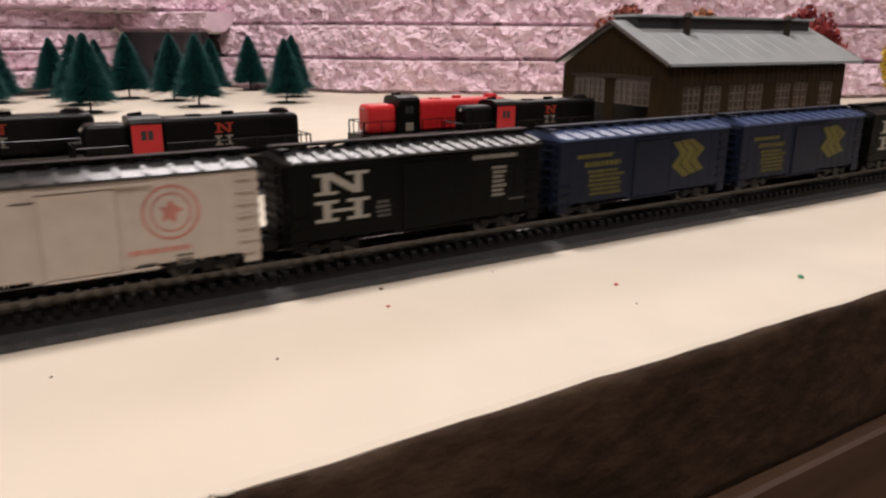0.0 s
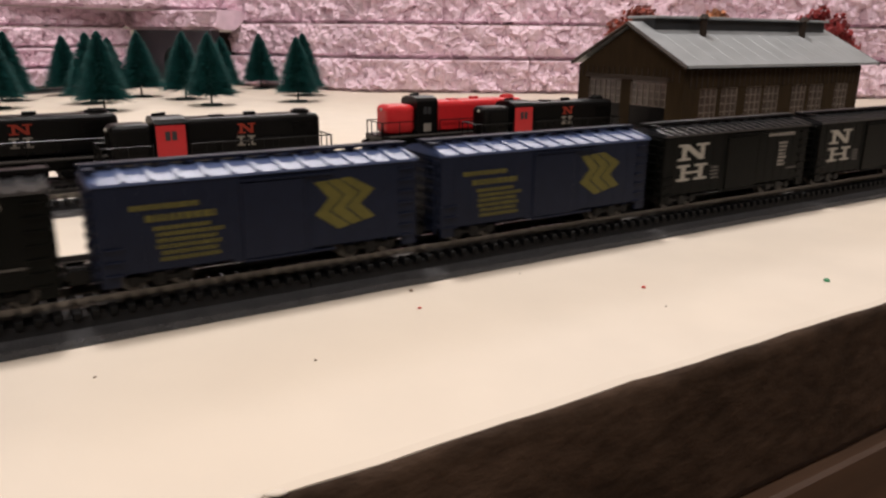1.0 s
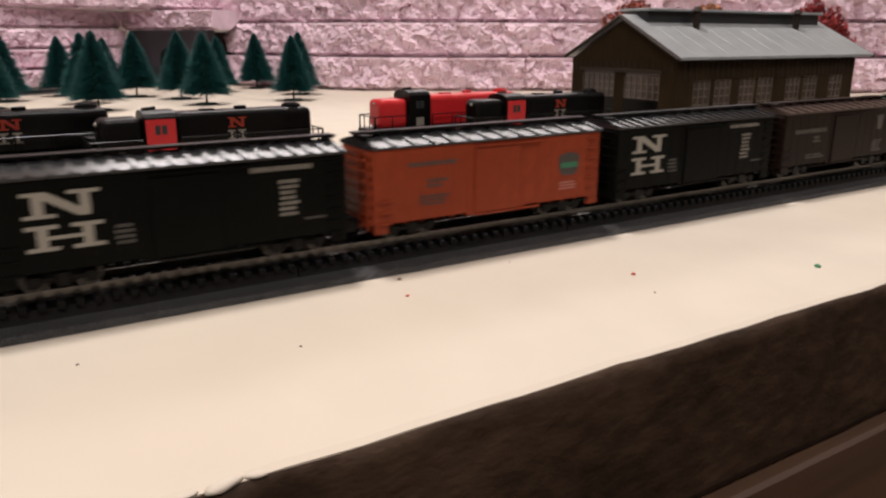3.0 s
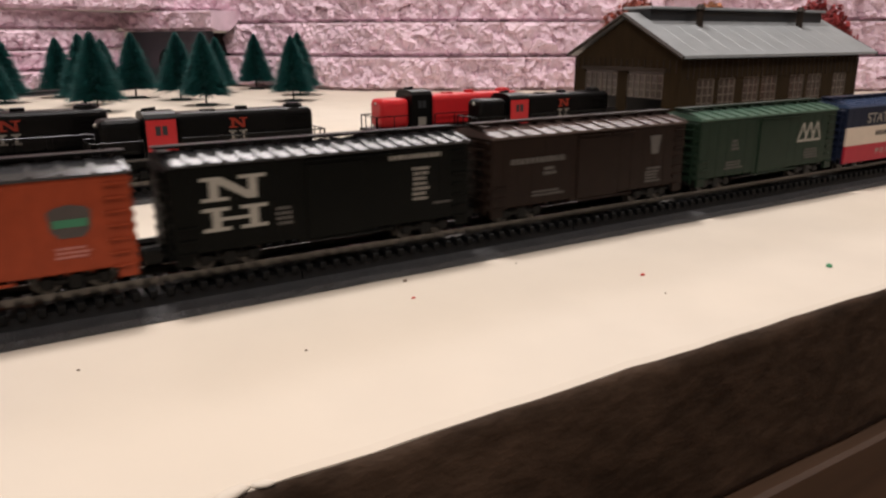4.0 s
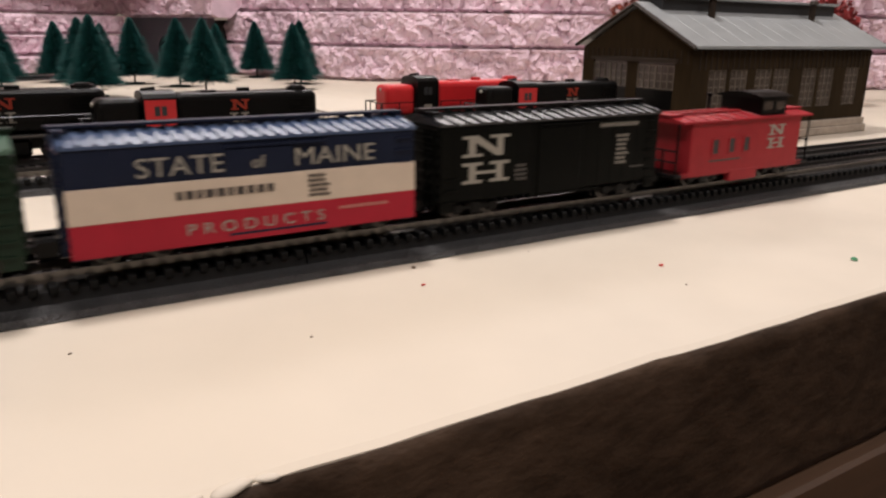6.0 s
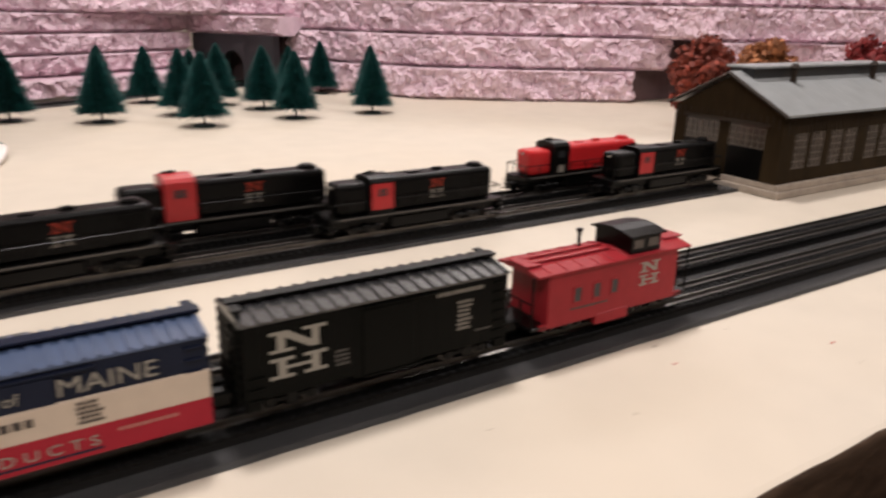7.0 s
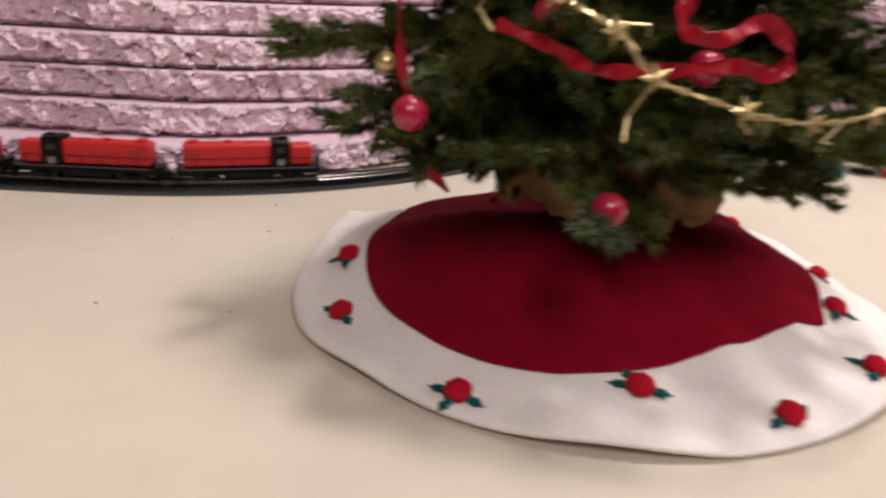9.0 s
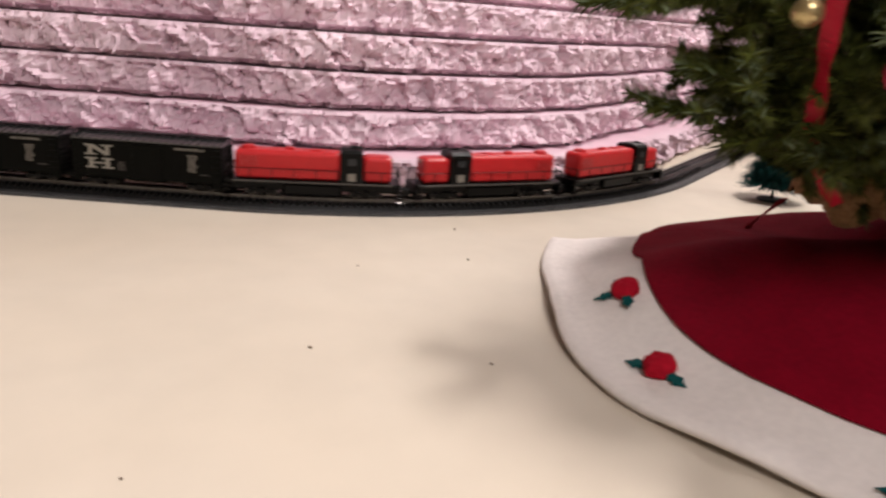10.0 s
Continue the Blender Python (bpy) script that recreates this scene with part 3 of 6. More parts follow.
def stamp(outlines, y=-HALF - 0.00014, thick=0.00014):
    bm = bmesh.new()
    for o in outlines:
        prism(bm, o, y, y + thick)
    return bm


SLANTED = ((0, 0), (0.42, 0), (0.42, 0.14), (0.27, 0.14), (0.27, 0.70), (0.70, 0), (0.86, 0), (0.86, 0.86), (1, 0.86), (1, 1), (0.58, 1), (0.58, 0.86), (0.73, 0.86), (0.73, 0.32), (0.32, 1), (0, 1), (0, 0.86), (0.13, 0.86), (0.13, 0.14), (0, 0.14))
CROSSED = ((0, 0), (0.42, 0), (0.42, 0.15), (0.28, 0.15), (0.28, 0.43), (0.72, 0.43), (0.72, 0.15), (0.58, 0.15), (0.58, 0), (1, 0), (1, 0.15), (0.86, 0.15), (0.86, 0.85), (1, 0.85), (1, 1), (0.58, 1), (0.58, 0.85), (0.72, 0.85), (0.72, 0.57), (0.28, 0.57), (0.28, 0.85), (0.42, 0.85), (0.42, 1), (0, 1), (0, 0.85), (0.14, 0.85), (0.14, 0.15), (0, 0.15))


def slab_marks(x, z, w, h):
    """The two stacked slab-shaped marks of the railway's emblem: a slanted one over a crossed one."""
    s = h * 0.44
    return [(x + w * u, z + h - s + s * v) for u, v in SLANTED], [(x + w * u, z + s * v) for u, v in CROSSED]


def text_lines(x0, x1, z, h, n, gap, rng):
    """Unreadable lines of small lettering, as broken bars."""
    out = []
    for i in range(n):
        zz = z - i * gap
        x = x0 + rng.uniform(0, 0.12) * (x1 - x0)
        end = x1 - rng.uniform(0, 0.25) * (x1 - x0)
        while x < end:
            w = rng.uniform(0.6, 1.1) * h
            out.append((x, min(x + w, end), zz - h, zz))
            x += w + 0.35 * h
    return out


def box_car(name, label, side, roof, ends=None, category="boxcar", ribs=13):
    ends = ends or side
    car = empty(name, label, category, "cars of the running train")
    # side shell, with sill tabs over the trucks
    bm = boxed(-LEN / 2, LEN / 2, -HALF, HALF, SILL + 0.0024, EAVE, 0.0003)
    for s in (-1, 1):
        y0, y1 = (-HALF, -HALF + 0.001) if s < 0 else (HALF - 0.001, HALF)
        box(bm, -LEN / 2 + 0.0002, -LEN / 2 + 0.004, y0, y1, SILL, SILL + 0.003)
        box(bm, LEN / 2 - 0.004, LEN / 2 - 0.0002, y0, y1, SILL, SILL + 0.003)
        box(bm, -0.010, 0.010, y0, y1, SILL + 0.0018, SILL + 0.003)
    body = part("body", bm, side, car)
    seam = box_mesh("panel_seam", side, -0.00012, 0.00012, -HALF - 0.00007, HALF + 0.00007, SILL + 0.002, EAVE - 0.001)
    for x in np.linspace(-LEN / 2 + 0.0042, LEN / 2 - 0.0042, 15):
        share("panel_seam", seam, body, Matrix.Translation((x, 0, 0)))
    # ribbed roof
    bm = bmesh.new()
    n = ribs
    prof = [(-HALF - 0.0003, EAVE - 0.0002), (-HALF - 0.0003, EAVE + 0.0004), (0, EAVE + 0.0023), (HALF + 0.0003, EAVE + 0.0004), (HALF + 0.0003, EAVE - 0.0002)]
    rings = []
    for x in (-LEN / 2 - 0.0003, LEN / 2 + 0.0003):
        rings.append([bm.verts.new((x, y, z)) for y, z in prof])
    for j in range(5):
        bm.faces.new((rings[0][j], rings[1][j], rings[1][(j + 1) % 5], rings[0][(j + 1) % 5]))
    bm.faces.new(rings[0]); bm.faces.new(rings[1][::-1])
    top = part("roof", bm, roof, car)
    for s in (-1, 1):
        bm = bmesh.new()
        lo = [bm.verts.new((dx, s * y, z)) for dx, y, z in ((-0.0005, HALF + 0.0002, EAVE + 0.0004), (0.0005, HALF + 0.0002, EAVE + 0.0004), (0.0005, 0.0016, EAVE + 0.0020), (-0.0005, 0.0016, EAVE + 0.0020))]
        hi = [bm.verts.new((v.co.x, v.co.y, v.co.z + 0.00045)) for v in lo]
        bm.faces.new(hi)
        for j in range(4):
            bm.faces.new((lo[j], lo[(j + 1) % 4], hi[(j + 1) % 4], hi[j]))
        bmesh.ops.recalc_face_normals(bm, faces=bm.faces)
        rib = bpy.data.meshes.new("roof_rib")
        bm.to_mesh(rib)
        bm.free()
        rib.materials.append(roof)
        for i in range(n + 1):
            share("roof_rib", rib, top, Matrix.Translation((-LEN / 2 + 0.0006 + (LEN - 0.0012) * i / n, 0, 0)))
    bm = boxed(-LEN / 2 - 0.001, LEN / 2 + 0.001, -0.0019, 0.0019, EAVE + 0.0030, EAVE + 0.0036, 0.0001)
    for x in np.linspace(-LEN / 2 + 0.001, LEN / 2 - 0.001, 12):
        box(bm, x - 0.0004, x + 0.0004, -0.0016, 0.0016, EAVE + 0.0016, EAVE + 0.0031)
    for s in (-1, 1):
        box(bm, s * (LEN / 2 - 0.0018), s * (LEN / 2 + 0.0006), -0.0062 if s < 0 else -0.0018, 0.0018 if s < 0 else 0.0062, EAVE + 0.0026, EAVE + 0.0031)
    part("running_board", bm, ends if roof is not STEEL_DARK else BLACK, car)
    # corrugated ends with ladder and brake wheel
    for s in (-1, 1):
        x0, x1 = sorted((s * (LEN / 2 - 0.0002), s * (LEN / 2 + 0.0005)))
        rib = box_mesh("end_rib", ends, x0, x1, -HALF + 0.0008, HALF - 0.0008, -0.0008, 0.0008, bevel=0.0004)
        for i in range(8):
            share("end_rib", rib, car, Matrix.Translation((0, 0, SILL + 0.0030 + i * (EAVE - SILL - 0.0045) / 7)))
        bm = bmesh.new()
        x0, x1 = sorted((s * (LEN / 2 + 0.0004), s * (LEN / 2 + 0.0011)))
        y = -s * -0.0052
        for dy in (-0.0022, 0.0022):
            box(bm, x0, x1, y + dy - 0.0002, y + dy + 0.0002, SILL + 0.0008, EAVE - 0.001)
        for i in range(7):
            z = SILL + 0.002 + i * 0.0028
            box(bm, x0, x1, y - 0.0024, y + 0.0024, z - 0.00022, z + 0.00022)
        part("end_ladder", bm, ends, car)
    # side doors, side ladders
    for bm in both_sides(lambda: box(box(boxed(-0.0075, 0.0075, -HALF - 0.0005, -HALF + 0.001, SILL + 0.0022, EAVE - 0.0018, 0.0002), -0.0074, 0.0150, -HALF - 0.0007, -HALF, EAVE - 0.0016, EAVE - 0.0011), -0.0074, 0.0150, -HALF - 0.0007, -HALF, SILL + 0.0016, SILL + 0.0021)):
        part("door", bm, side, car)

    rung = box_mesh("ladder_rung", ends, -0.0020, 0.0020, -HALF - 0.00055, -HALF + 0.0001, -0.00020, 0.00020)
    for turn in (0, math.pi):
        for x, n in ((LEN / 2 - 0.0032, 7), (-LEN / 2 + 0.0030, 3)):
            for i in range(n):
                share("ladder_rung", rung, car, Matrix.Rotation(turn, 4, "Z") @ Matrix.Translation((x, 0, SILL + 0.0026 + i * 0.0029)))
    bm = boxed(-LEN / 2 + 0.001, LEN / 2 - 0.001, -0.0035, 0.0035, SILL + 0.0014, SILL + 0.0026)
    for x in (-0.006, 0.006):
        box(bm, x - 0.002, x + 0.002, -0.0058, 0.0058, SILL + 0.0010, SILL + 0.0026, 0.0003)
    part("underframe", bm, BLACK, car)
    for x in (-0.0260, 0.0260):
        truck(car, x)
    couplers(car, LEN / 2)
    return car


def decals(car, name, build, mat, label=""):
    for bm in both_sides(build):
        part(name, bm, mat, car, label)


def emblem(car, x, z, w, h, y=-HALF - 0.00014):
    for outline in slab_marks(x, z, w, h):
        decals(car, "emblem_mark", lambda o=outline: stamp([o], y), INK_WHITE, "cream slab-shaped emblem mark")


def black_car():
    car = box_car("boxcar", "black model boxcar with cream slab emblem on its side", CARBLACK, STEEL_DARK, ribs=19)
    emblem(car, -LEN / 2 + 0.0064, 0.0096, 0.0147, 0.0122)
    decals(car, "small_print", lambda: bars(text_lines(0.0140, 0.0320, EAVE - 0.0018, 0.0011, 1, 0.002, random.Random(3)) + text_lines(0.0210, 0.0262, EAVE - 0.0052, 0.0008, 7, 0.0013, random.Random(4))), INK_DIM)
    decals(car, "faint_print", lambda: bars(text_lines(-LEN / 2 + 0.0230, -LEN / 2 + 0.0275, 0.0135, 0.0007, 4, 0.0012, random.Random(5)) + text_lines(0.0270, 0.0330, 0.0098, 0.0005, 1, 0.001, random.Random(7))), INK_FAINT)
    return car


def white_car():
    car = box_car("refrigerator_car", "cream model refrigerator car with faded red round emblem", OFFWHITE, STEEL_DARK, category="boxcar")

    def ring():
        bm = bmesh.new()
        n, cx, cz = 28, 0.0185, 0.0165
        for r0, r1 in ((0.0062, 0.0056), (0.0044, 0.0040)):
            for i in range(n):
                a0, a1 = 2 * math.pi * i / n, 2 * math.pi * (i + 0.9) / n
                prism(bm, [(cx + r0 * math.cos(a0), cz + r0 * math.sin(a0)), (cx + r0 * math.cos(a1), cz + r0 * math.sin(a1)), (cx + r1 * math.cos(a1), cz + r1 * math.sin(a1)), (cx + r1 * math.cos(a0), cz + r1 * math.sin(a0))], -HALF - 0.0001, -HALF)
        prism(bm, [(cx - 0.0024, cz + 0.0016), (cx - 0.0010, cz + 0.0011), (cx - 0.0002, cz + 0.0028), (cx + 0.0012, cz + 0.0014), (cx + 0.0027, cz + 0.0004), (cx + 0.0012, cz - 0.0003), (cx + 0.0008, cz - 0.0026), (cx - 0.0006, cz - 0.0012), (cx - 0.0019, cz - 0.0022), (cx - 0.0016, cz - 0.0001)], -HALF - 0.0001, -HALF)
        return bm
    decals(car, "round_emblem", ring, INK_RED, "faded red ring emblem")
    decals(car, "red_print", lambda: bars(text_lines(0.0085, 0.0265, 0.0088, 0.0011, 1, 0.002, random.Random(8))), INK_RED)
    decals(car, "small_print", lambda: bars(text_lines(0.0185, 0.0230, 0.0068, 0.0006, 3, 0.001, random.Random(9)) + text_lines(0.0105, 0.0150, 0.0056, 0.0005, 1, 0.001, random.Random(10)) + [(-0.012, 0.0005, EAVE - 0.0034, EAVE - 0.0030)]), INK_FAINT)
    return car


def blue_car():
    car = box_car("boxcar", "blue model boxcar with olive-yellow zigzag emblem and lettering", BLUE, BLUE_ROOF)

    west_side = ((0.0103, 0.0212), (0.0140, 0.0171), (0.0103, 0.0133), (0.0163, 0.0092))
    east_side = ((0.0202, 0.0219), (0.0267, 0.0184), (0.0228, 0.0150), (0.0267, 0.0114))
    for i in range(3):
        a, b = i / 3, (i + 0.86) / 3
        edge = [[(u + (U - u) * f, v + (V - v) * f) for (u, v), (U, V) in zip(west_side, east_side)] for f in (a, b)]
        decals(car, "zigzag_stripe", lambda o=edge[0] + edge[1][::-1]: stamp([o]), INK_YELLOW, "olive-yellow zigzag stripe")
    decals(car, "yellow_print", lambda: bars(text_lines(-LEN / 2 + 0.006, -LEN / 2 + 0.024, 0.0200, 0.0012, 1, 0.002, random.Random(11)) + text_lines(-LEN / 2 + 0.009, -LEN / 2 + 0.028, 0.0176, 0.0015, 1, 0.002, random.Random(12)) + text_lines(-LEN / 2 + 0.011, -LEN / 2 + 0.0265, 0.0150, 0.0009, 6, 0.0014, random.Random(13))), INK_YELLOW)
    return car


def orange_car():
    car = box_car("refrigerator_car", "orange model refrigerator car with dark shield emblem", ORANGE, STEEL_DARK, category="boxcar")
    decals(car, "dark_print", lambda: bars(text_lines(-LEN / 2 + 0.010, -LEN / 2 + 0.028, 0.0205, 0.0012, 1, 0.002, random.Random(14)) + text_lines(-LEN / 2 + 0.015, -LEN / 2 + 0.022, 0.0158, 0.0009, 2, 0.0014, random.Random(15)) + text_lines(-LEN / 2 + 0.013, -LEN / 2 + 0.024, 0.0115, 0.0006, 3, 0.001, random.Random(16))), INK_DARK)
    decals(car, "shield_emblem", lambda: stamp([[(0.0222, 0.0178), (0.0232, 0.0186), (0.0262, 0.0192), (0.0292, 0.0186), (0.0302, 0.0178), (0.0298, 0.0140), (0.0284, 0.0124), (0.0240, 0.0124), (0.0226, 0.0140)]]), INK_DARK, "dark shield-shaped emblem")
    decals(car, "green_band", lambda: stamp([[(0.0230, 0.0146), (0.0294, 0.0146), (0.0294, 0.0162), (0.0230, 0.0162)]], -HALF - 0.00022), INK_GREEN, "green band across the emblem")
    decals(car, "pale_print", lambda: bars(text_lines(0.0225, 0.0300, 0.0105, 0.0005, 3, 0.0009, random.Random(17))), INK_RED)
    return car


def brown_car():
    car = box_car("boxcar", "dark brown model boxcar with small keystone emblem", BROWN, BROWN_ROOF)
    decals(car, "pale_print", lambda: bars(text_lines(-LEN / 2 + 0.006, -LEN / 2 + 0.030, 0.0186, 0.0015, 1, 0.002, random.Random(18)) + text_lines(-LEN / 2 + 0.018, -LEN / 2 + 0.023, 0.0156, 0.0009, 2, 0.0014, random.Random(19)) + text_lines(0.002, 0.006, 0.0156, 0.0008, 2, 0.0012, random.Random(20)) + text_lines(-LEN / 2 + 0.014, -LEN / 2 + 0.026, 0.0090, 0.0006, 2, 0.001, random.Random(21)) + text_lines(0.021, 0.028, 0.0115, 0.0006, 5, 0.001, random.Random(22))), INK_FAINT)
    decals(car, "keystone_emblem", lambda: stamp([[(0.0222, 0.0215), (0.0272, 0.0215), (0.0266, 0.0190), (0.0262, 0.0158), (0.0232, 0.0158), (0.0228, 0.0190)]]), INK_FAINT, "pale keystone-shaped emblem")
    return car


def green_car():
    car = box_car("boxcar", "dark green model boxcar with white triple-peak emblem", GREEN, GREEN_ROOF)

    for i in range(3):
        x = 0.0150 + i * 0.0042
        peak = [(x, 0.0148), (x + 0.0010, 0.0148), (x + 0.00305, 0.0199), (x + 0.0048, 0.0148), (x + 0.0058, 0.0148), (x + 0.0034, 0.0208), (x + 0.0027, 0.0208)]
        decals(car, "peak_mark", lambda o=peak, i=i: stamp([o], -HALF - 0.00014 - 0.00003 * i), INK_WHITE, "white peak of the emblem")
    decals(car, "emblem_bar", lambda: bars([(0.0150, 0.0292, 0.0138, 0.0146)]), INK_WHITE)
    decals(car, "small_print", lambda: bars(text_lines(-LEN / 2 + 0.016, -LEN / 2 + 0.020, 0.0172, 0.0009, 3, 0.0013, random.Random(23)) + text_lines(-LEN / 2 + 0.013, -LEN / 2 + 0.024, 0.0100, 0.0006, 3, 0.001, random.Random(24)) + text_lines(0.020, 0.030, 0.0110, 0.0006, 4, 0.001, random.Random(25))), INK_FAINT)
    return car


def banded_car():
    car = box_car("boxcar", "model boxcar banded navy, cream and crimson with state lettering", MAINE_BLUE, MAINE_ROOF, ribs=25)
    H1, H2 = 0.0098, 0.0168
    for y, name, a, b, mat in ((0, "red_band", SILL + 0.0004, H1, BAND_RED), (0, "cream_band", H1, H2, BAND_CREAM)):
        decals(car, name, lambda a=a, b=b: boxed(-LEN / 2 + 0.0001, LEN / 2 - 0.0001, -HALF - 0.0006, -HALF + 0.0002, a, b, 0.0001), mat)
    for turn in (0, math.pi):
        for text, size, x, z, mat, k in (("STATE", 0.0056, -0.0165, 0.0199, INK_WHITE, 1.12), ("of", 0.0036, -0.0005, 0.0196, INK_WHITE, 1.0), ("MAINE", 0.0056, 0.0175, 0.0199, INK_WHITE, 1.2), ("P R O D U C T S", 0.0034, -0.001, 0.0064, INK_WHITE, 1.28)):
            m = Matrix.Rotation(turn, 4, "Z") @ Matrix.Translation((x, -HALF - 0.00075, z)) @ Matrix.Rotation(math.pi / 2, 4, "X")
            lettering("lettering", text, size, mat, car, m, k)
    decals(car, "dark_print", lambda: bars(text_lines(-0.020, 0.004, 0.0148, 0.0018, 1, 0.002, random.Random(26)) + text_lines(0.0105, 0.0160, 0.0160, 0.0007, 5, 0.0011, random.Random(27)), -HALF - 0.00075), INK_DARK)
    decals(car, "red_print", lambda: bars(text_lines(0.018, 0.031, 0.0080, 0.0007, 1, 0.0011, random.Random(28)), -HALF - 0.00075), INK_RED)
    return car


def caboose():
    car = empty("caboose", "red model caboose with a black cupola and end railings", "caboose", "cars of the running train")
    L, top, h = 0.0640, 0.0207, HALF - 0.0004
    # body with recessed windows
    part("body", boxed(-L / 2 + 0.004, L / 2 - 0.004, -h, h, SILL + 0.0016, top, 0.0003), CABOOSE_RED, car)
    for bm in both_sides(lambda: box(boxed(-L / 2 + 0.001, L / 2 - 0.001, -h, -h + 0.001, SILL + 0.0010, SILL + 0.0024), -0.008, 0.006, -h - 0.0002, -h + 0.002, SILL - 0.0018, SILL + 0.002, 0.0002)):
        part("side_sill", bm, CABOOSE_RED, car)
    for x in (-0.0165, -0.0085, -0.0010):
        for s in (-1, 1):
            w = part("window", box(bmesh.new(), x - 0.0013, x + 0.0013, s * h - 0.0002, s * h + 0.0002, 0.0105, 0.0150), DARK_DOOR, car)
            bm = bmesh.new()
            for a in ((x - 0.0017, x - 0.0013, 0.0101, 0.0154), (x + 0.0013, x + 0.0017, 0.0101, 0.0154), (x - 0.0013, x + 0.0013, 0.0150, 0.0154), (x - 0.0013, x + 0.0013, 0.0101, 0.0105)):
                box(bm, a[0], a[1], s * h - 0.0003, s * h + 0.0003, a[2], a[3])
            part("window_frame", bm, CABOOSE_RED, w)
    # roof with raised walk
    bm = bmesh.new()
    prof = [(-h - 0.0008, top - 0.0001), (-h - 0.0008, top + 0.0005), (-h * 0.5, top + 0.0015), (0, top + 0.0019), (h * 0.5, top + 0.0015), (h + 0.0008, top + 0.0005), (h + 0.0008, top - 0.0001)]
    r0 = [bm.verts.new((-L / 2 - 0.001, y, z)) for y, z in prof]
    r1 = [bm.verts.new((L / 2 + 0.001, y, z)) for y, z in prof]
    for j in range(7):
        bm.faces.new((r0[j], r1[j], r1[(j + 1) % 7], r0[(j + 1) % 7]))
    bm.faces.new(r0); bm.faces.new(r1[::-1])
    for x in np.linspace(-L / 2 + 0.004, 0.004, 6):
        for s in (-1, 1):
            rod(bm, (x, s * (h + 0.0003), top + 0.0007), (x, s * 0.0026, top + 0.0018), 0.0003, n=5)
    part("roof", bm, CABOOSE_RED, car)
    bm = bmesh.new()
    for y in (-0.0022, 0.0022):
        box(bm, -L / 2 + 0.002, 0.002, y - 0.0007, y + 0.0007, top + 0.0020, top + 0.0026, 0.0001)
    box(bm, -L / 2 - 0.0016, -L / 2 + 0.004, -0.0050, 0.0050, top + 0.0018, top + 0.0024, 0.0002)
    box(bm, L / 2 - 0.006, L / 2 + 0.0030, -0.0042, 0.0042, top + 0.0018, top + 0.0024, 0.0002)
    part("running_board", bm, CABOOSE_RED, car)
    # cupola
    cu = part("cupola", boxed(0.0060, 0.0195, -h + 0.0008, h - 0.0008, top + 0.0004, top + 0.0066, 0.0003), BLACK, car, "black cupola")
    bm = bmesh.new()
    prof = [(-h, top + 0.0065), (-h, top + 0.0070), (-h * 0.5, top + 0.0081), (0, top + 0.0085), (h * 0.5, top + 0.0081), (h, top + 0.0070), (h, top + 0.0065)]
    r0 = [bm.verts.new((0.0046, y, z)) for y, z in prof]
    r1 = [bm.verts.new((0.0208, y, z)) for y, z in prof]
    for j in range(7):
        bm.faces.new((r0[j], r1[j], r1[(j + 1) % 7], r0[(j + 1) % 7]))
    bm.faces.new(r0); bm.faces.new(r1[::-1])
    part("cupola_roof", bm, BLACK, cu)
    for x in (0.0092, 0.0158):
        for s in (-1, 1):
            part("cupola_window", box(bmesh.new(), x - 0.0022, x + 0.0022, s * (h - 0.0008) - 0.0001, s * (h - 0.0008) + 0.0001, top + 0.0026, top + 0.0055), PANE_DARK, cu)
    part("stove_pipe", rod(rod(bmesh.new(), (-0.004, 0.0052, top), (-0.004, 0.0052, top + 0.0068), 0.0006), (-0.004, 0.0052, top + 0.0066), (-0.004, 0.0052, top + 0.0076), 0.0011), BLACK, car)
    # end platforms and railings
    for s in (-1, 1):
        x0, x1 = sorted((s * (L / 2 - 0.004), s * (L / 2 + 0.0022)))
        part("end_platform", boxed(x0, x1, -h, h, SILL + 0.001, SILL + 0.0022, 0.0002), BLACK, car)
        bm = bmesh.new()
        x = s * (L / 2 + 0.0016)
        for y in (-h + 0.0006, -0.003, 0.003, h - 0.0006):
            rod(bm, (x, y, SILL + 0.002), (x, y, SILL + 0.0095 if abs(y) < 0.005 else top), 0.00035, n=6)
        for z in (SILL + 0.006, SILL + 0.0095):
            rod(bm, (x, -h + 0.0006, z), (x, h - 0.0006, z), 0.0003, n=6)
        part("railing", bm, BLACK, car)
    part("tool_box", boxed(-0.006, 0.004, -0.006, 0.006, SILL - 0.0014, SILL + 0.0018, 0.0003), BLACK, car)
    for x in (-0.0190, 0.0190):
        truck(car, x)
    couplers(car, L / 2 + 0.0015, 0.0042)
    emblem(car, 0.0102, 0.0104, 0.0090, 0.0080, -h - 0.00014)
    decals(car, "small_print", lambda: bars(text_lines(-0.020, -0.002, 0.0085, 0.0006, 1, 0.001, random.Random(30)), -h - 0.00012), INK_FAINT)
    return car


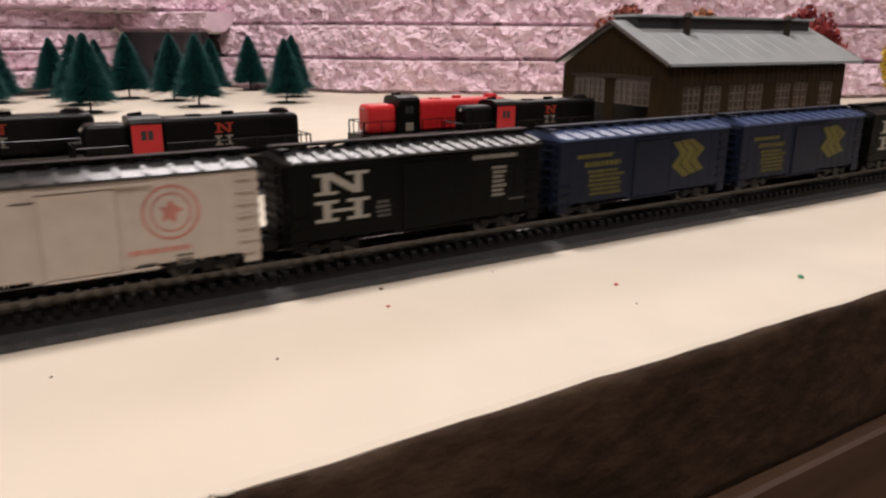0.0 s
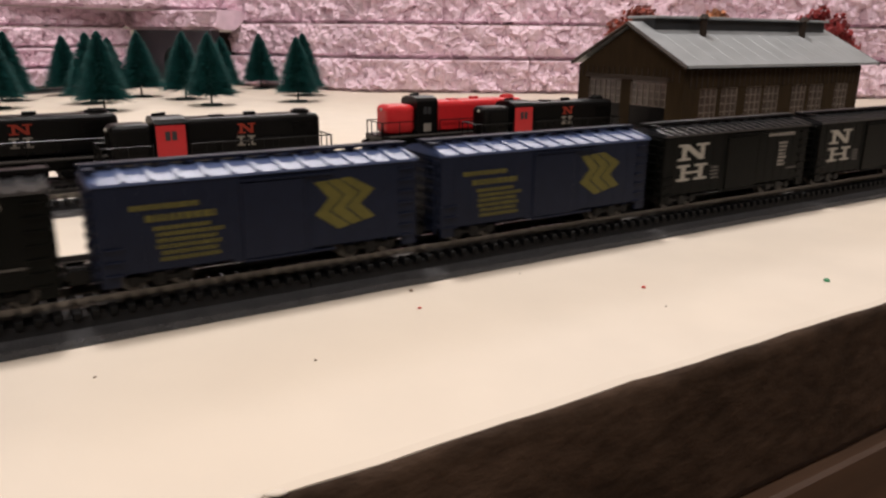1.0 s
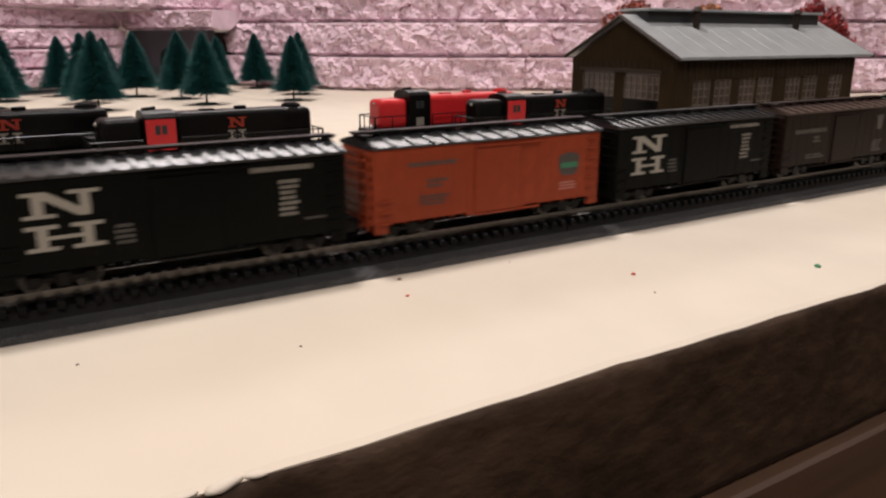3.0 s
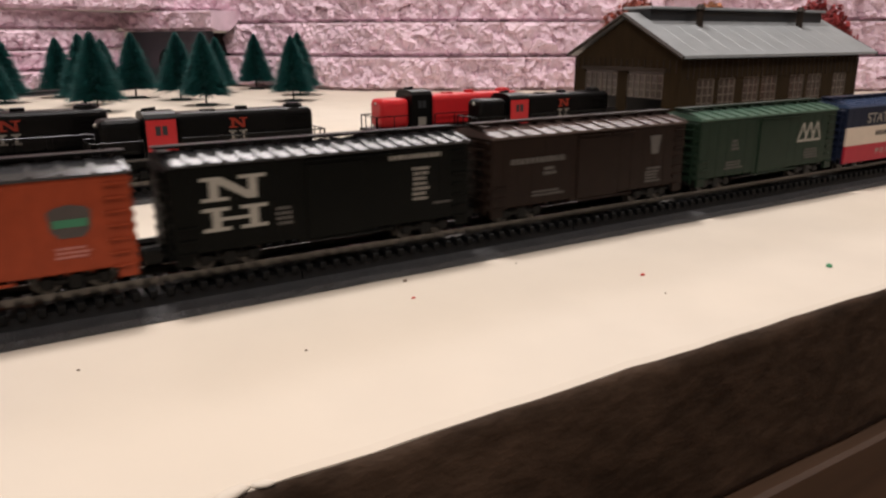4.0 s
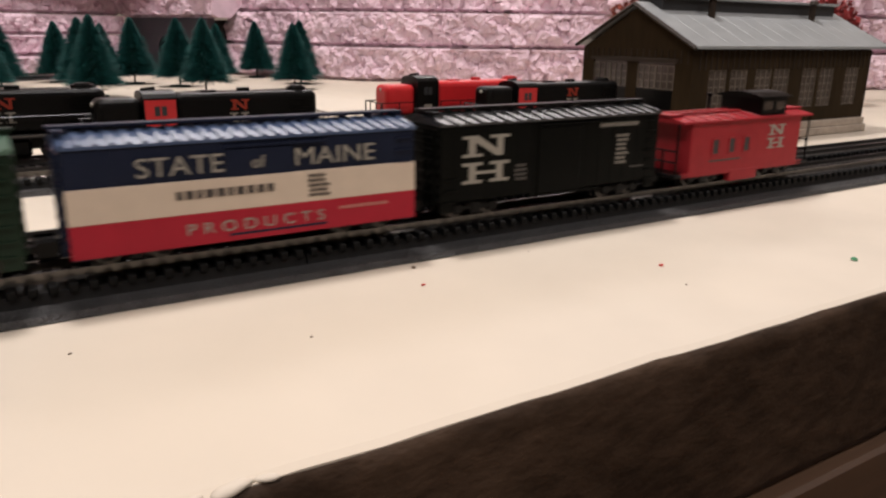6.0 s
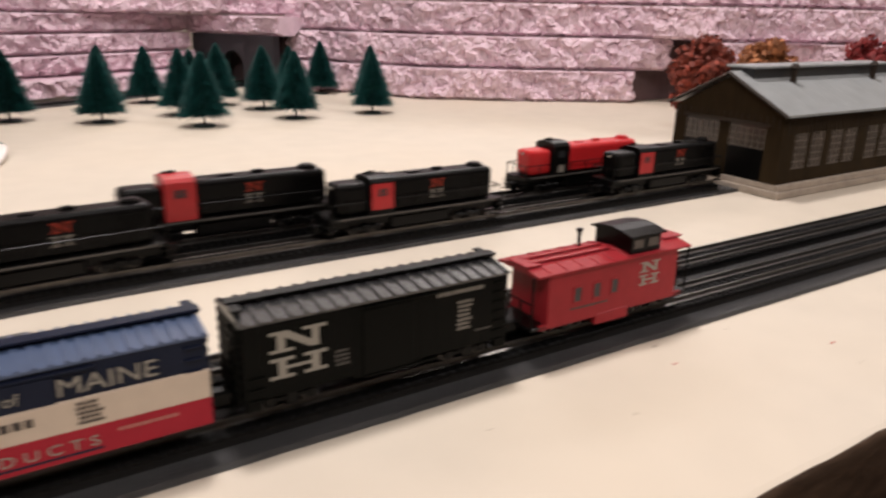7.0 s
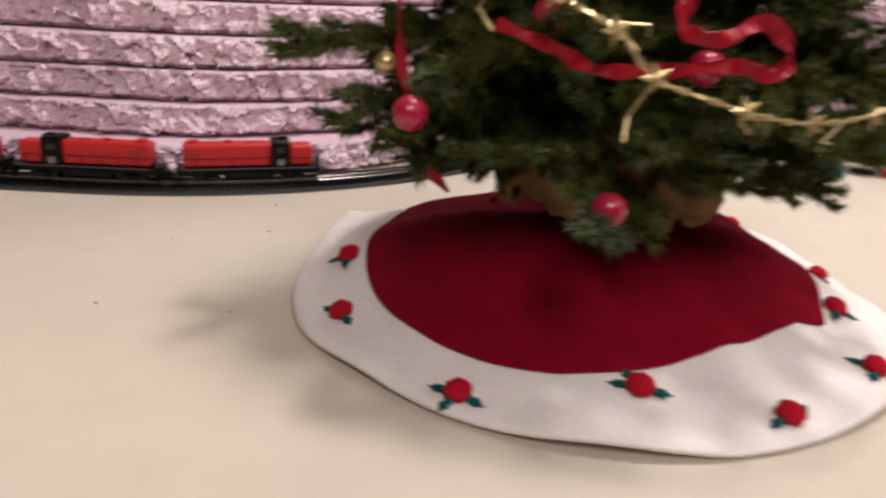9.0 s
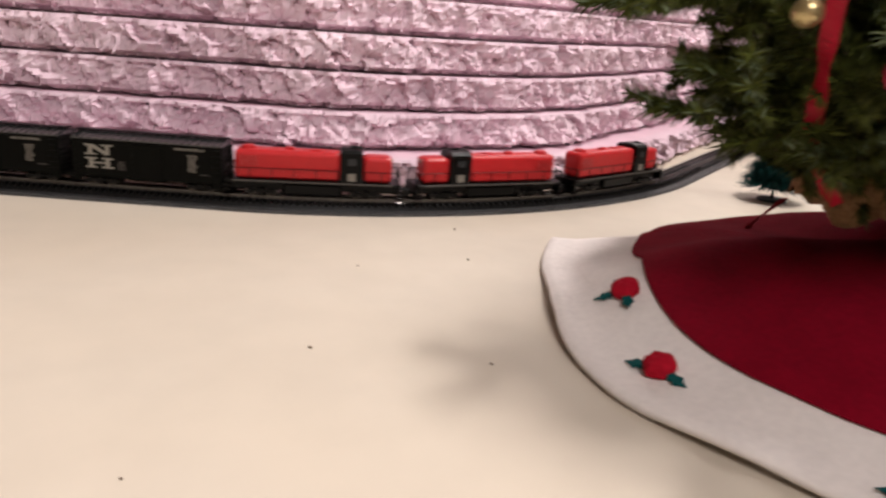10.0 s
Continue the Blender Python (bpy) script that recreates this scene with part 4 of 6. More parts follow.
def locomotive(label, hood, cab, flip=False, mark=INK_WHITE, mark_red=True, group="parked locomotives", style=0):
    """A road-switcher: short hood, cab, long hood on a walkway with handrails; the short hood points to -x."""
    lo = empty("diesel_locomotive", label, "locomotive", group)
    L = 0.0900
    f = -1 if flip else 1

    def bx(bm, x0, x1, *a, **k):
        x0, x1 = sorted((f * x0, f * x1))
        return box(bm, x0, x1, *a, **k)
    deck = 0.0090
    bm = bx(bmesh.new(), -L / 2, L / 2, -0.0088, 0.0088, deck - 0.0016, deck, bevel=0.0002)
    bx(bm, -L / 2, -L / 2 + 0.001, -0.0085, 0.0085, 0.0022, deck - 0.001)
    bx(bm, L / 2 - 0.001, L / 2, -0.0085, 0.0085, 0.0022, deck - 0.001)
    part("walkway", bm, BLACK, lo)
    for s in (-1, 1):
        part("walkway_edge", bx(bmesh.new(), -L / 2 + 0.004, L / 2 - 0.004, s * 0.0089 - 0.0001, s * 0.0089 + 0.0001, deck - 0.0008, deck - 0.0001), INK_FAINT, lo)
    part("fuel_tank", bx(bmesh.new(), -0.0145, 0.0160, -0.0076, 0.0076, 0.0010, deck - 0.0014, bevel=0.0012), BLACK, lo)
    part("underframe", bx(bmesh.new(), -L / 2 + 0.002, L / 2 - 0.002, -0.0052, 0.0052, 0.0036, deck - 0.0014, bevel=0.0003), BLACK, lo)
    # hoods with rounded shoulders
    hw, hz = 0.0066, 0.0242
    nose = bx(bmesh.new(), -0.0405, -0.0251, -hw, hw, deck, hz - 0.0012, bevel=0.0026, seg=3)
    part("short_hood", nose, hood, lo)
    lh = bx(bmesh.new(), -0.0140, 0.0405, -hw, hw, deck, hz, bevel=0.0024, seg=3)
    part("long_hood", lh, hood, lo)
    leaf = box_mesh("hood_door", hood, -0.0015, 0.0015, -0.00015, 0.00015, deck + 0.0015, hz - 0.0085)
    for i in range(9):
        for s in (-1, 1):
            share("hood_door", leaf, lo, Matrix.Translation((f * (-0.009 + i * 0.0038), s * hw, 0)))
    bm = bmesh.new()
    for s in (-1, 1):
        for i in range(5):
            z = hz - 0.0080 + i * 0.0011
            bx(bm, 0.0285, 0.0385, s * hw - 0.0003, s * hw + 0.0003, z, z + 0.0006)
    part("radiator_grille", bm, hood if hood is not LOCO_RED else CAB_RED, lo)
    for x in (L / 2 - 0.011,) + ((L / 2 - 0.0205, L / 2 - 0.030) if style == 1 else ()):
        bm = bmesh.new()
        bmesh.ops.create_cone(bm, cap_ends=True, segments=18, radius1=0.0040, radius2=0.0037, depth=0.0012, matrix=Matrix.Translation((f * x, 0, hz + 0.0005)))
        bmesh.ops.create_cone(bm, cap_ends=True, segments=18, radius1=0.0028, radius2=0.0026, depth=0.0006, matrix=Matrix.Translation((f * x, 0, hz + 0.0013)))
        part("radiator_fan", bm, hood, lo)
    part("exhaust_pipe", bx(bx(bmesh.new(), 0.0105, 0.0150, -0.0012, 0.0012, hz - 0.0004, hz + 0.0013, bevel=0.0002), -0.003, 0.002, -0.002, 0.002, hz - 0.0004, hz + 0.0006), BLACK if style else hood, lo)
    # cab, wider and higher than the hoods, with arched roof
    cw, cz = 0.0080, 0.0268 if style != 2 else 0.0252
    bm = bmesh.new()
    prof = [(-cw, deck), (-cw, cz - 0.0022), (-cw * 0.82, cz - 0.0008), (-cw * 0.4, cz), (cw * 0.4, cz), (cw * 0.82, cz - 0.0008), (cw, cz - 0.0022), (cw, deck)]
    xs = sorted((f * -0.0252, f * -0.0136))
    r0 = [bm.verts.new((xs[0], y, z)) for y, z in prof]
    r1 = [bm.verts.new((xs[1], y, z)) for y, z in prof]
    for j in range(8):
        bm.faces.new((r0[j], r1[j], r1[(j + 1) % 8], r0[(j + 1) % 8]))
    bm.faces.new(r0); bm.faces.new(r1[::-1])
    cb = part("cab", bm, BLACK if style == 2 else cab, lo)
    if style == 2:
        for s in (-1, 1):
            part("side_panel", bx(bmesh.new(), -0.0248, -0.0142, s * cw - 0.0002, s * cw + 0.0002, deck + 0.002, cz - 0.0028), cab, cb)
    for s in (-1, 1):
        part("cab_window", bx(bmesh.new(), -0.0216, -0.0198, s * cw - 0.0003, s * cw + 0.0003, cz - 0.0084, cz - 0.0050), DARK_DOOR, cb)
        part("cab_window", bx(bmesh.new(), -0.0192, -0.0174, s * cw - 0.0003, s * cw + 0.0003, cz - 0.0084, cz - 0.0050), DARK_DOOR, cb)
    part("horn", rod(bmesh.new(), (f * -0.024, 0.002, cz + 0.0004), (f * -0.019, 0.002, cz + 0.0006), 0.0004, 0.0007, n=8), BLACK, lo)
    # handrails and end steps
    for s in (-1, 1):
        bm = bmesh.new()
        y = s * 0.0084
        for x in list(np.linspace(-0.0125, L / 2 - 0.001, 6)) + [-L / 2 + 0.001, -L / 2 + 0.010, -0.0262]:
            rod(bm, (f * x, y, deck - 0.0004), (f * x, y, deck + 0.0062), 0.00028, n=5)
        rod(bm, (f * -0.0125, y, deck + 0.0062), (f * (L / 2 - 0.001), y, deck + 0.0062), 0.00028, n=5)
        rod(bm, (f * (-L / 2 + 0.001), y, deck + 0.0062), (f * -0.0262, y, deck + 0.0062), 0.00028, n=5)
        part("handrail", bm, BLACK, lo)
    for e in (-1, 1):
        bm = bmesh.new()
        x = e * (L / 2 - 0.0006)
        for y in (-0.0080, -0.0030, 0.0030, 0.0080):
            rod(bm, (x, y, deck - 0.0005), (x, y, deck + 0.0062), 0.00028, n=5)
        rod(bm, (x, -0.008, deck + 0.0062), (x, 0.008, deck + 0.0062), 0.00028, n=5)
        part("end_rail", bm, BLACK, lo)
        for s in (-1, 1):
            for z in (0.0010, 0.0034, 0.0058):
                part("step", boxed(x - 0.0022, x + 0.0018, s * 0.0072 - 0.0014, s * 0.0072 + 0.0014, z - 0.0003, z + 0.0002), BLACK, lo)
    part("headlight", ball(bmesh.new(), (f * -0.0405, 0, hz - 0.0034), 0.0009, 1), INK_WHITE, lo)
    for x in (-0.0270, 0.0270):
        truck(lo, x)
    couplers(lo, L / 2, 0.0040)
    if mark_red:
        top_mark, low_mark = slab_marks(0.0055, 0.0130, 0.0072, 0.0086)

        def upper():
            return stamp([top_mark], -hw - 0.0003, 0.0003)

        def lower():
            return stamp([low_mark], -hw - 0.0003, 0.0003)
        for bm in both_sides(upper):
            bm.transform(Matrix.Translation((0, 0, 0)) if f > 0 else Matrix.Rotation(math.pi, 4, "Z"))
            part("red_emblem", bm, INK_ORANGE, lo)
        for bm in both_sides(lower):
            bm.transform(Matrix.Translation((0, 0, 0)) if f > 0 else Matrix.Rotation(math.pi, 4, "Z"))
            part("white_emblem", bm, INK_DIM, lo)
        # one mark on either side sits over the long hood
        for o in [c for c in lo.children if c.name.startswith(("red_emblem", "white_emblem"))]:
            mid = sum(v.co.x for v in o.data.vertices) / len(o.data.vertices)
            o.data.transform(Matrix.Translation((f * 0.009 - mid, 0, 0)))
    else:
        for s in (-1, 1):
            part("white_emblem", box(bmesh.new(), f * -0.0195 - 0.0021, f * -0.0195 + 0.0021, s * cw - 0.0003, s * cw + 0.0003, deck + 0.0010, deck + 0.0050), INK_DIM, lo)
    return lo


BLACKS = black_car()
TRAIN = []        # (thing, place along the line when the clip starts)
FRONT0, PITCH_CAR = 0.2793 + LEN / 2, 0.0841
order = {-1: white_car(), 0: BLACKS, 1: blue_car(), 5: orange_car(), 7: brown_car(), 8: green_car(), 9: banded_car(), 11: caboose()}
order[2] = copy_thing(order[1], Matrix())
for k in (3, 4, 6, 10):
    order[k] = copy_thing(BLACKS, Matrix())
for k in sorted(order):
    TRAIN.append((order[k], -(FRONT0 + PITCH_CAR * k + (-0.002 if k == 11 else 0))))
RUN = 0.2793 + 1.098
RED_A = locomotive("orange-red running model locomotive with a black cab", LOCO_RED, BLACK, True, mark_red=False, group="locomotives of the running train")
RED_B = locomotive("orange-red running model locomotive, coupled long hood first", LOCO_RED, BLACK, False, mark_red=False, group="locomotives of the running train")
RED_C = copy_thing(RED_B, Matrix())
# cars turn half round on the back line, so the cab of the leading engine points along the line
for ob, s in ((RED_B, 0.2416), (RED_A, 0.1431), (RED_C, 0.0466)):
    TRAIN.append((ob, S3 + s - RUN))
for s in (-0.0374, -0.1214, -0.2054):
    TRAIN.append((copy_thing(BLACKS, Matrix()), S3 + s - RUN))


def parked():
    A = locomotive("black parked model locomotive with an arched red cab", BLACK, CAB_RED)
    D = locomotive("black parked model locomotive with red cab side panels", BLACK, CAB_RED, style=2)
    B = locomotive("black parked model locomotive with an orange cab", BLACK, CAB_ORANGE, style=1)
    C = locomotive("orange-red parked model locomotive with a black cab", LOCO_RED, BLACK, mark_red=False)
    places = [(A, near_siding, 0.1357), (D, near_siding, 0.2903), ("D", near_siding, 0.4546), (None, far_siding, 0.2133), ("D", far_siding, -0.1140), (B, far_siding, 0.0542), (C, near_siding, -0.0308), ("C", far_siding, 0.4166)]
    for ob, f, x in places:
        p, h = f(x)
        m = Matrix.Translation((*p, RAIL_TOP)) @ Matrix.Rotation(h, 4, "Z")
        if ob is None:
            copy_thing(A, m).scale = (1.09, 1.0, 1.03)
        elif ob in ("C", "D"):
            copy_thing(C if ob == "C" else D, m)
        else:
            ob.matrix_basis = m


parked()

# ---- engine house ----
def engine_house():
    h = empty("engine_house", "dark brown two-stall engine house with a grey roof", "model building")
    X0, X1, Y0, Y1, ZW = 0.5155, 0.667, 0.1010, 0.1790, 0.0470
    YM, ZR = 0.1400, 0.0690
    bm = boxed(X0 - 0.003, X1 + 0.003, Y0 - 0.003, Y1 + 0.003, 0.0003, 0.0046, 0.0004)
    box(bm, X0 - 0.002, X1 + 0.002, Y0 - 0.002, Y1 + 0.002, 0.0046, 0.0085, 0.0004)
    part("foundation", bm, STONE, h, "tan stone foundation")
    # side walls with window openings, battens
    wins = [0.5265, 0.5430, 0.5630, 0.5785, 0.6035, 0.6200, 0.6450]
    W, Z0, Z1 = 0.0132, 0.0165, 0.0375
    for y in (Y0, Y1 - 0.002):
        bm = bmesh.new()
        box(bm, X0, X1, y, y + 0.002, 0.0085, Z0)
        box(bm, X0, X1, y, y + 0.002, Z1, ZW)
        xs = [X0] + [v for x in wins for v in (x, x + W)] + [X1]
        for a, b in zip(xs[::2], xs[1::2]):
            box(bm, a, b, y, y + 0.002, Z0, Z1)
        side = part("side_wall", bm, SHED_BROWN, h)
        yy = y - 0.0004 if y == Y0 else y + 0.002
        me = box_mesh("batten", SHED_TRIM, -0.0003, 0.0003, 0, 0.0004, Z1, ZW)
        for x in np.arange(X0 + 0.003, X1, 0.0042):
            share("batten", me, side, Matrix.Translation((x, yy, 0)))
        for x in wins:
            w = part("window", boxed(x, x + W, y + 0.0008, y + 0.0012, Z0, Z1), PANE_DARK, h)
            bm = bmesh.new()
            for dx in (0.0003, W * 0.34, W * 0.66, W - 0.0003):
                box(bm, x + dx - 0.0003, x + dx + 0.0003, y + 0.0003, y + 0.0017, Z0, Z1)
            for z in np.linspace(Z0 + 0.0003, Z1 - 0.0003, 6):
                box(bm, x, x + W, y + 0.0004, y + 0.0016, z - 0.00025, z + 0.00025)
            part("sash", bm, SASH, w)
    # gable ends; the near one with two door openings
    for x, cut in ((X0 - 0.002, True), (X1, False)):
        d0, d1, zt = ((0.1120, 0.1372), (0.1445, 0.1700), 0.0405) if cut else (None, None, 0)
        bm = prism(bmesh.new(), [(Y0, ZW - 0.006), (Y0, ZW), (YM, ZR - 0.0012), (Y1, ZW), (Y1, ZW - 0.006)], 0, 0.002)
        bm.transform(Matrix(((0, 1, 0, x), (1, 0, 0, 0), (0, 0, 1, 0), (0, 0, 0, 1))))
        if cut:
            for a, b in ((Y0, d0[0]), (d0[1], d1[0]), (d1[1], Y1)):
                box(bm, x, x + 0.002, a, b, 0.0085, ZW - 0.006)
            for a, b in (d0, d1):
                box(bm, x, x + 0.002, a, b, zt, ZW - 0.006)
        else:
            box(bm, x, x + 0.002, Y0, Y1, 0.0085, ZW - 0.006)
        g = part("gable_wall", bm, SHED_BROWN, h)
        me = box_mesh("batten", SHED_TRIM, 0, 0.0004, -0.0003, 0.0003, 0.0405 if cut else 0.0085, 0.0470)
        for y in np.arange(Y0 + 0.003, Y1, 0.0042):
            share("batten", me, g, Matrix.Translation((x - 0.0004 if cut else x + 0.002, y, 0)))
        if cut:
            for a, b in (d0, d1):
                dr = part("stall_door", boxed(x + 0.0008, x + 0.0016, a, b, 0.0075, zt), PANE_DARK, h, "paned stall door")
                bm = bmesh.new()
                for y in np.linspace(a + 0.0005, b - 0.0005, 7):
                    box(bm, x + 0.0003, x + 0.0019, y - (0.0006 if abs(y - (a + b) / 2) < 0.001 else 0.0003), y + (0.0006 if abs(y - (a + b) / 2) < 0.001 else 0.0003), 0.0275, zt - 0.0015)
                for z in np.linspace(0.0275, zt - 0.0015, 4):
                    box(bm, x + 0.0004, x + 0.0018, a, b, z - 0.00025, z + 0.00025)
                part("sash", bm, SASH, dr)
                # black panel in place of the dark open stall below the panes
                part("stall_shade_panel", boxed(x + 0.0002, x + 0.0018, a, b, 0.0075, 0.0270, 0.0002), BLACK, dr)
            part("lintel", boxed(x - 0.001, x + 0.001, d0[0] - 0.002, d1[1] + 0.002, zt, zt + 0.0022, 0.0002), SHED_TRIM, h)
    # roof slopes with thickness, and trim boards
    for s, name in ((-1, "roof_slope"), (1, "roof_slope")):
        ye = YM + s * 0.0425
        o = [(ye, 0.0478), (ye, 0.0492), (YM, ZR + 0.0016), (YM, ZR)]
        bm = prism(bmesh.new(), o, 0.5110, 0.6815)
        bm.transform(Matrix(((0, 1, 0, 0), (1, 0, 0, 0), (0, 0, 1, 0), (0, 0, 0, 1))))
        rs = part(name, bm, SHED_ROOF, h, "weathered grey roof slope")
        d = Vector((0, YM - ye, ZR + 0.0016 - 0.0492))
        for i in range(1, 13):
            x = 0.5110 + i * (0.6815 - 0.5110) / 13
            bm = bmesh.new()
            a = Vector((x, ye, 0.0492))
            rod(bm, a, a + d, 0.00007, n=4)
            part("roof_seam", bm, SHED_ROOF, rs)
    for x in (0.5106, 0.6820):
        for s in (-1, 1):
            bm = rod(bmesh.new(), (x, YM + s * 0.0425, 0.0480), (x, YM, ZR + 0.0004), 0.0011, n=4)
            part("barge_board", bm, SHED_TRIM, h)
    part("clerestory", boxed(0.5220, 0.6740, YM - 0.0085, YM + 0.0085, ZR - 0.0030, 0.0722, 0.0002), DARK_DOOR, h)
    part("clerestory_roof", boxed(0.5205, 0.6755, YM - 0.0105, YM + 0.0105, 0.0722, 0.0736, 0.0003), SHED_ROOF, h)
    for x in (0.5545, 0.6440):
        bm = rod(bmesh.new(), (x, YM - 0.0135, 0.0600), (x, YM - 0.0135, 0.0725), 0.0019, n=14)
        rod(bm, (x, YM - 0.0135, 0.0725), (x, YM - 0.0135, 0.0750), 0.0032, 0.0014, n=14)
        rod(bm, (x, YM - 0.0135, 0.0612), (x, YM - 0.0135, 0.0632), 0.0028, 0.0019, n=14)
        part("roof_vent", bm, SHED_TRIM, h)


engine_house()


# ---- small station ----
def station():
    t = empty("station_building", "small ochre station with a charcoal overhanging roof", "model building")
    x0, x1, y0, y1, zb, zt = 0.0420, 0.1010, 0.0575, 0.0755, 0.0063, 0.0245
    bm = bmesh.new()
    box(bm, x0, x0 + 0.0125, y0, y0 + 0.001, zb, zt)
    box(bm, x0 + 0.0215, x1 - 0.0120, y0, y0 + 0.001, zb, zt)
    box(bm, x1 - 0.0060, x1, y0, y0 + 0.001, zb, zt)
    box(bm, x0 + 0.0125, x0 + 0.0215, y0, y0 + 0.001, 0.0215, zt)
    box(bm, x1 - 0.0120, x1 - 0.0060, y0, y0 + 0.001, 0.0205, zt)
    box(bm, x1 - 0.0120, x1 - 0.0060, y0, y0 + 0.001, zb, 0.0110)
    part("front_wall", bm, STATION_YELLOW, t)
    part("back_wall", boxed(x0, x1, y1 - 0.001, y1, zb, zt), STATION_YELLOW, t)
    for x in (x0, x1 - 0.001):
        part("end_wall", boxed(x, x + 0.001, y0 + 0.001, y1 - 0.001, zb, zt), STATION_YELLOW, t)
    part("freight_door", boxed(x0 + 0.0125, x0 + 0.0215, y0 + 0.0004, y0 + 0.0008, zb, 0.0215), DARK_DOOR, t, "dark slate door")
    w = part("window", boxed(x1 - 0.0120, x1 - 0.0060, y0 + 0.0004, y0 + 0.0008, 0.0110, 0.0205), DARK_DOOR, t)
    part("sash", box(boxed(x1 - 0.0093, x1 - 0.0087, y0, y0 + 0.001, 0.011, 0.0205), x1 - 0.012, x1 - 0.006, y0, y0 + 0.001, 0.0155, 0.016), DARK_DOOR, w)
    me = box_mesh("batten", STATION_YELLOW, -0.0002, 0.0002, y0 - 0.0003, y0, zb, zt)
    for x in np.arange(x0 + 0.002, x1, 0.0021):
        if not (x0 + 0.012 < x < x0 + 0.022 or x1 - 0.0125 < x < x1 - 0.0055):
            share("batten", me, t, Matrix.Translation((x, 0, 0)))
    # low hipped roof
    bm = bmesh.new()
    c = [(0.0300, 0.0528), (0.1085, 0.0540), (0.1060, 0.0805), (0.0300, 0.0795)]
    lo = [bm.verts.new((x, y, 0.0255)) for x, y in c]
    hi = [bm.verts.new((x, y, 0.0268)) for x, y in c]
    bm.faces.new(lo[::-1])
    for j in range(4):
        bm.faces.new((lo[j], lo[(j + 1) % 4], hi[(j + 1) % 4], hi[j]))
    mid = Vector((0.0690, 0.0665, 0.0272))
    brim = [bm.verts.new((x + (0.0085 if x < mid.x else -0.0085), y + (0.0062 if y < mid.y else -0.0062), 0.0274)) for x, y in c]
    for j in range(4):
        bm.faces.new((hi[j], hi[(j + 1) % 4], brim[(j + 1) % 4], brim[j]))
    bm.faces.new(brim)
    part("roof_brim", bm, STATION_BRIM, t, "flared roof brim coloured lighter for its angle to the light")
    bm = bmesh.new()
    foot = [bm.verts.new((x + (0.0090 if x < mid.x else -0.0090), y + (0.0066 if y < mid.y else -0.0066), 0.0272)) for x, y in c]
    wall = [bm.verts.new((v.co.x, v.co.y, 0.0275)) for v in foot]
    r = [bm.verts.new((0.0460, 0.0662, 0.0300)), bm.verts.new((0.0920, 0.0672, 0.0300))]
    for j in range(4):
        bm.faces.new((foot[j], foot[(j + 1) % 4], wall[(j + 1) % 4], wall[j]))
    bm.faces.new((wall[0], wall[1], r[1], r[0]))
    bm.faces.new((wall[2], wall[3], r[0], r[1]))
    bm.faces.new((wall[1], wall[2], r[1]))
    bm.faces.new((wall[3], wall[0], r[0]))
    bm.faces.new(foot[::-1])
    part("roof", bm, STATION_ROOF, t, "charcoal grey hipped roof")
    part("roof_vent", rod(bmesh.new(), (0.0840, 0.0650, 0.0288), (0.0840, 0.0650, 0.0312), 0.0014, n=12), STATION_ROOF, t)
    p = empty("station_platform", "grey plastic platform slab under the station", "platform")
    bm = boxed(0.0190, 0.1300, 0.0560, 0.0920, 0.0030, 0.0062, 0.0004)
    part("deck", bm, PLATFORM, p)
    part("base", boxed(0.0230, 0.1280, 0.0580, 0.0900, 0.0002, 0.0031), DARK_DOOR, p)
    r = empty("grey_road_strip", "grey card strip with white bars painted for roof-rib glints", "road strip")
    part("card", boxed(-0.20, 0.0175, 0.0556, 0.0745, 0.0002, 0.0022, 0.0002), PLATFORM, r)
    # white bars painted for the highlights on a car's roof ribs
    for i in range(4):
        x = -0.012 + i * 0.0075
        part("rib_glint_bar", boxed(x, x + 0.0045, 0.0600, 0.0635, 0.0022, 0.0024), INK_WHITE, r)


station()


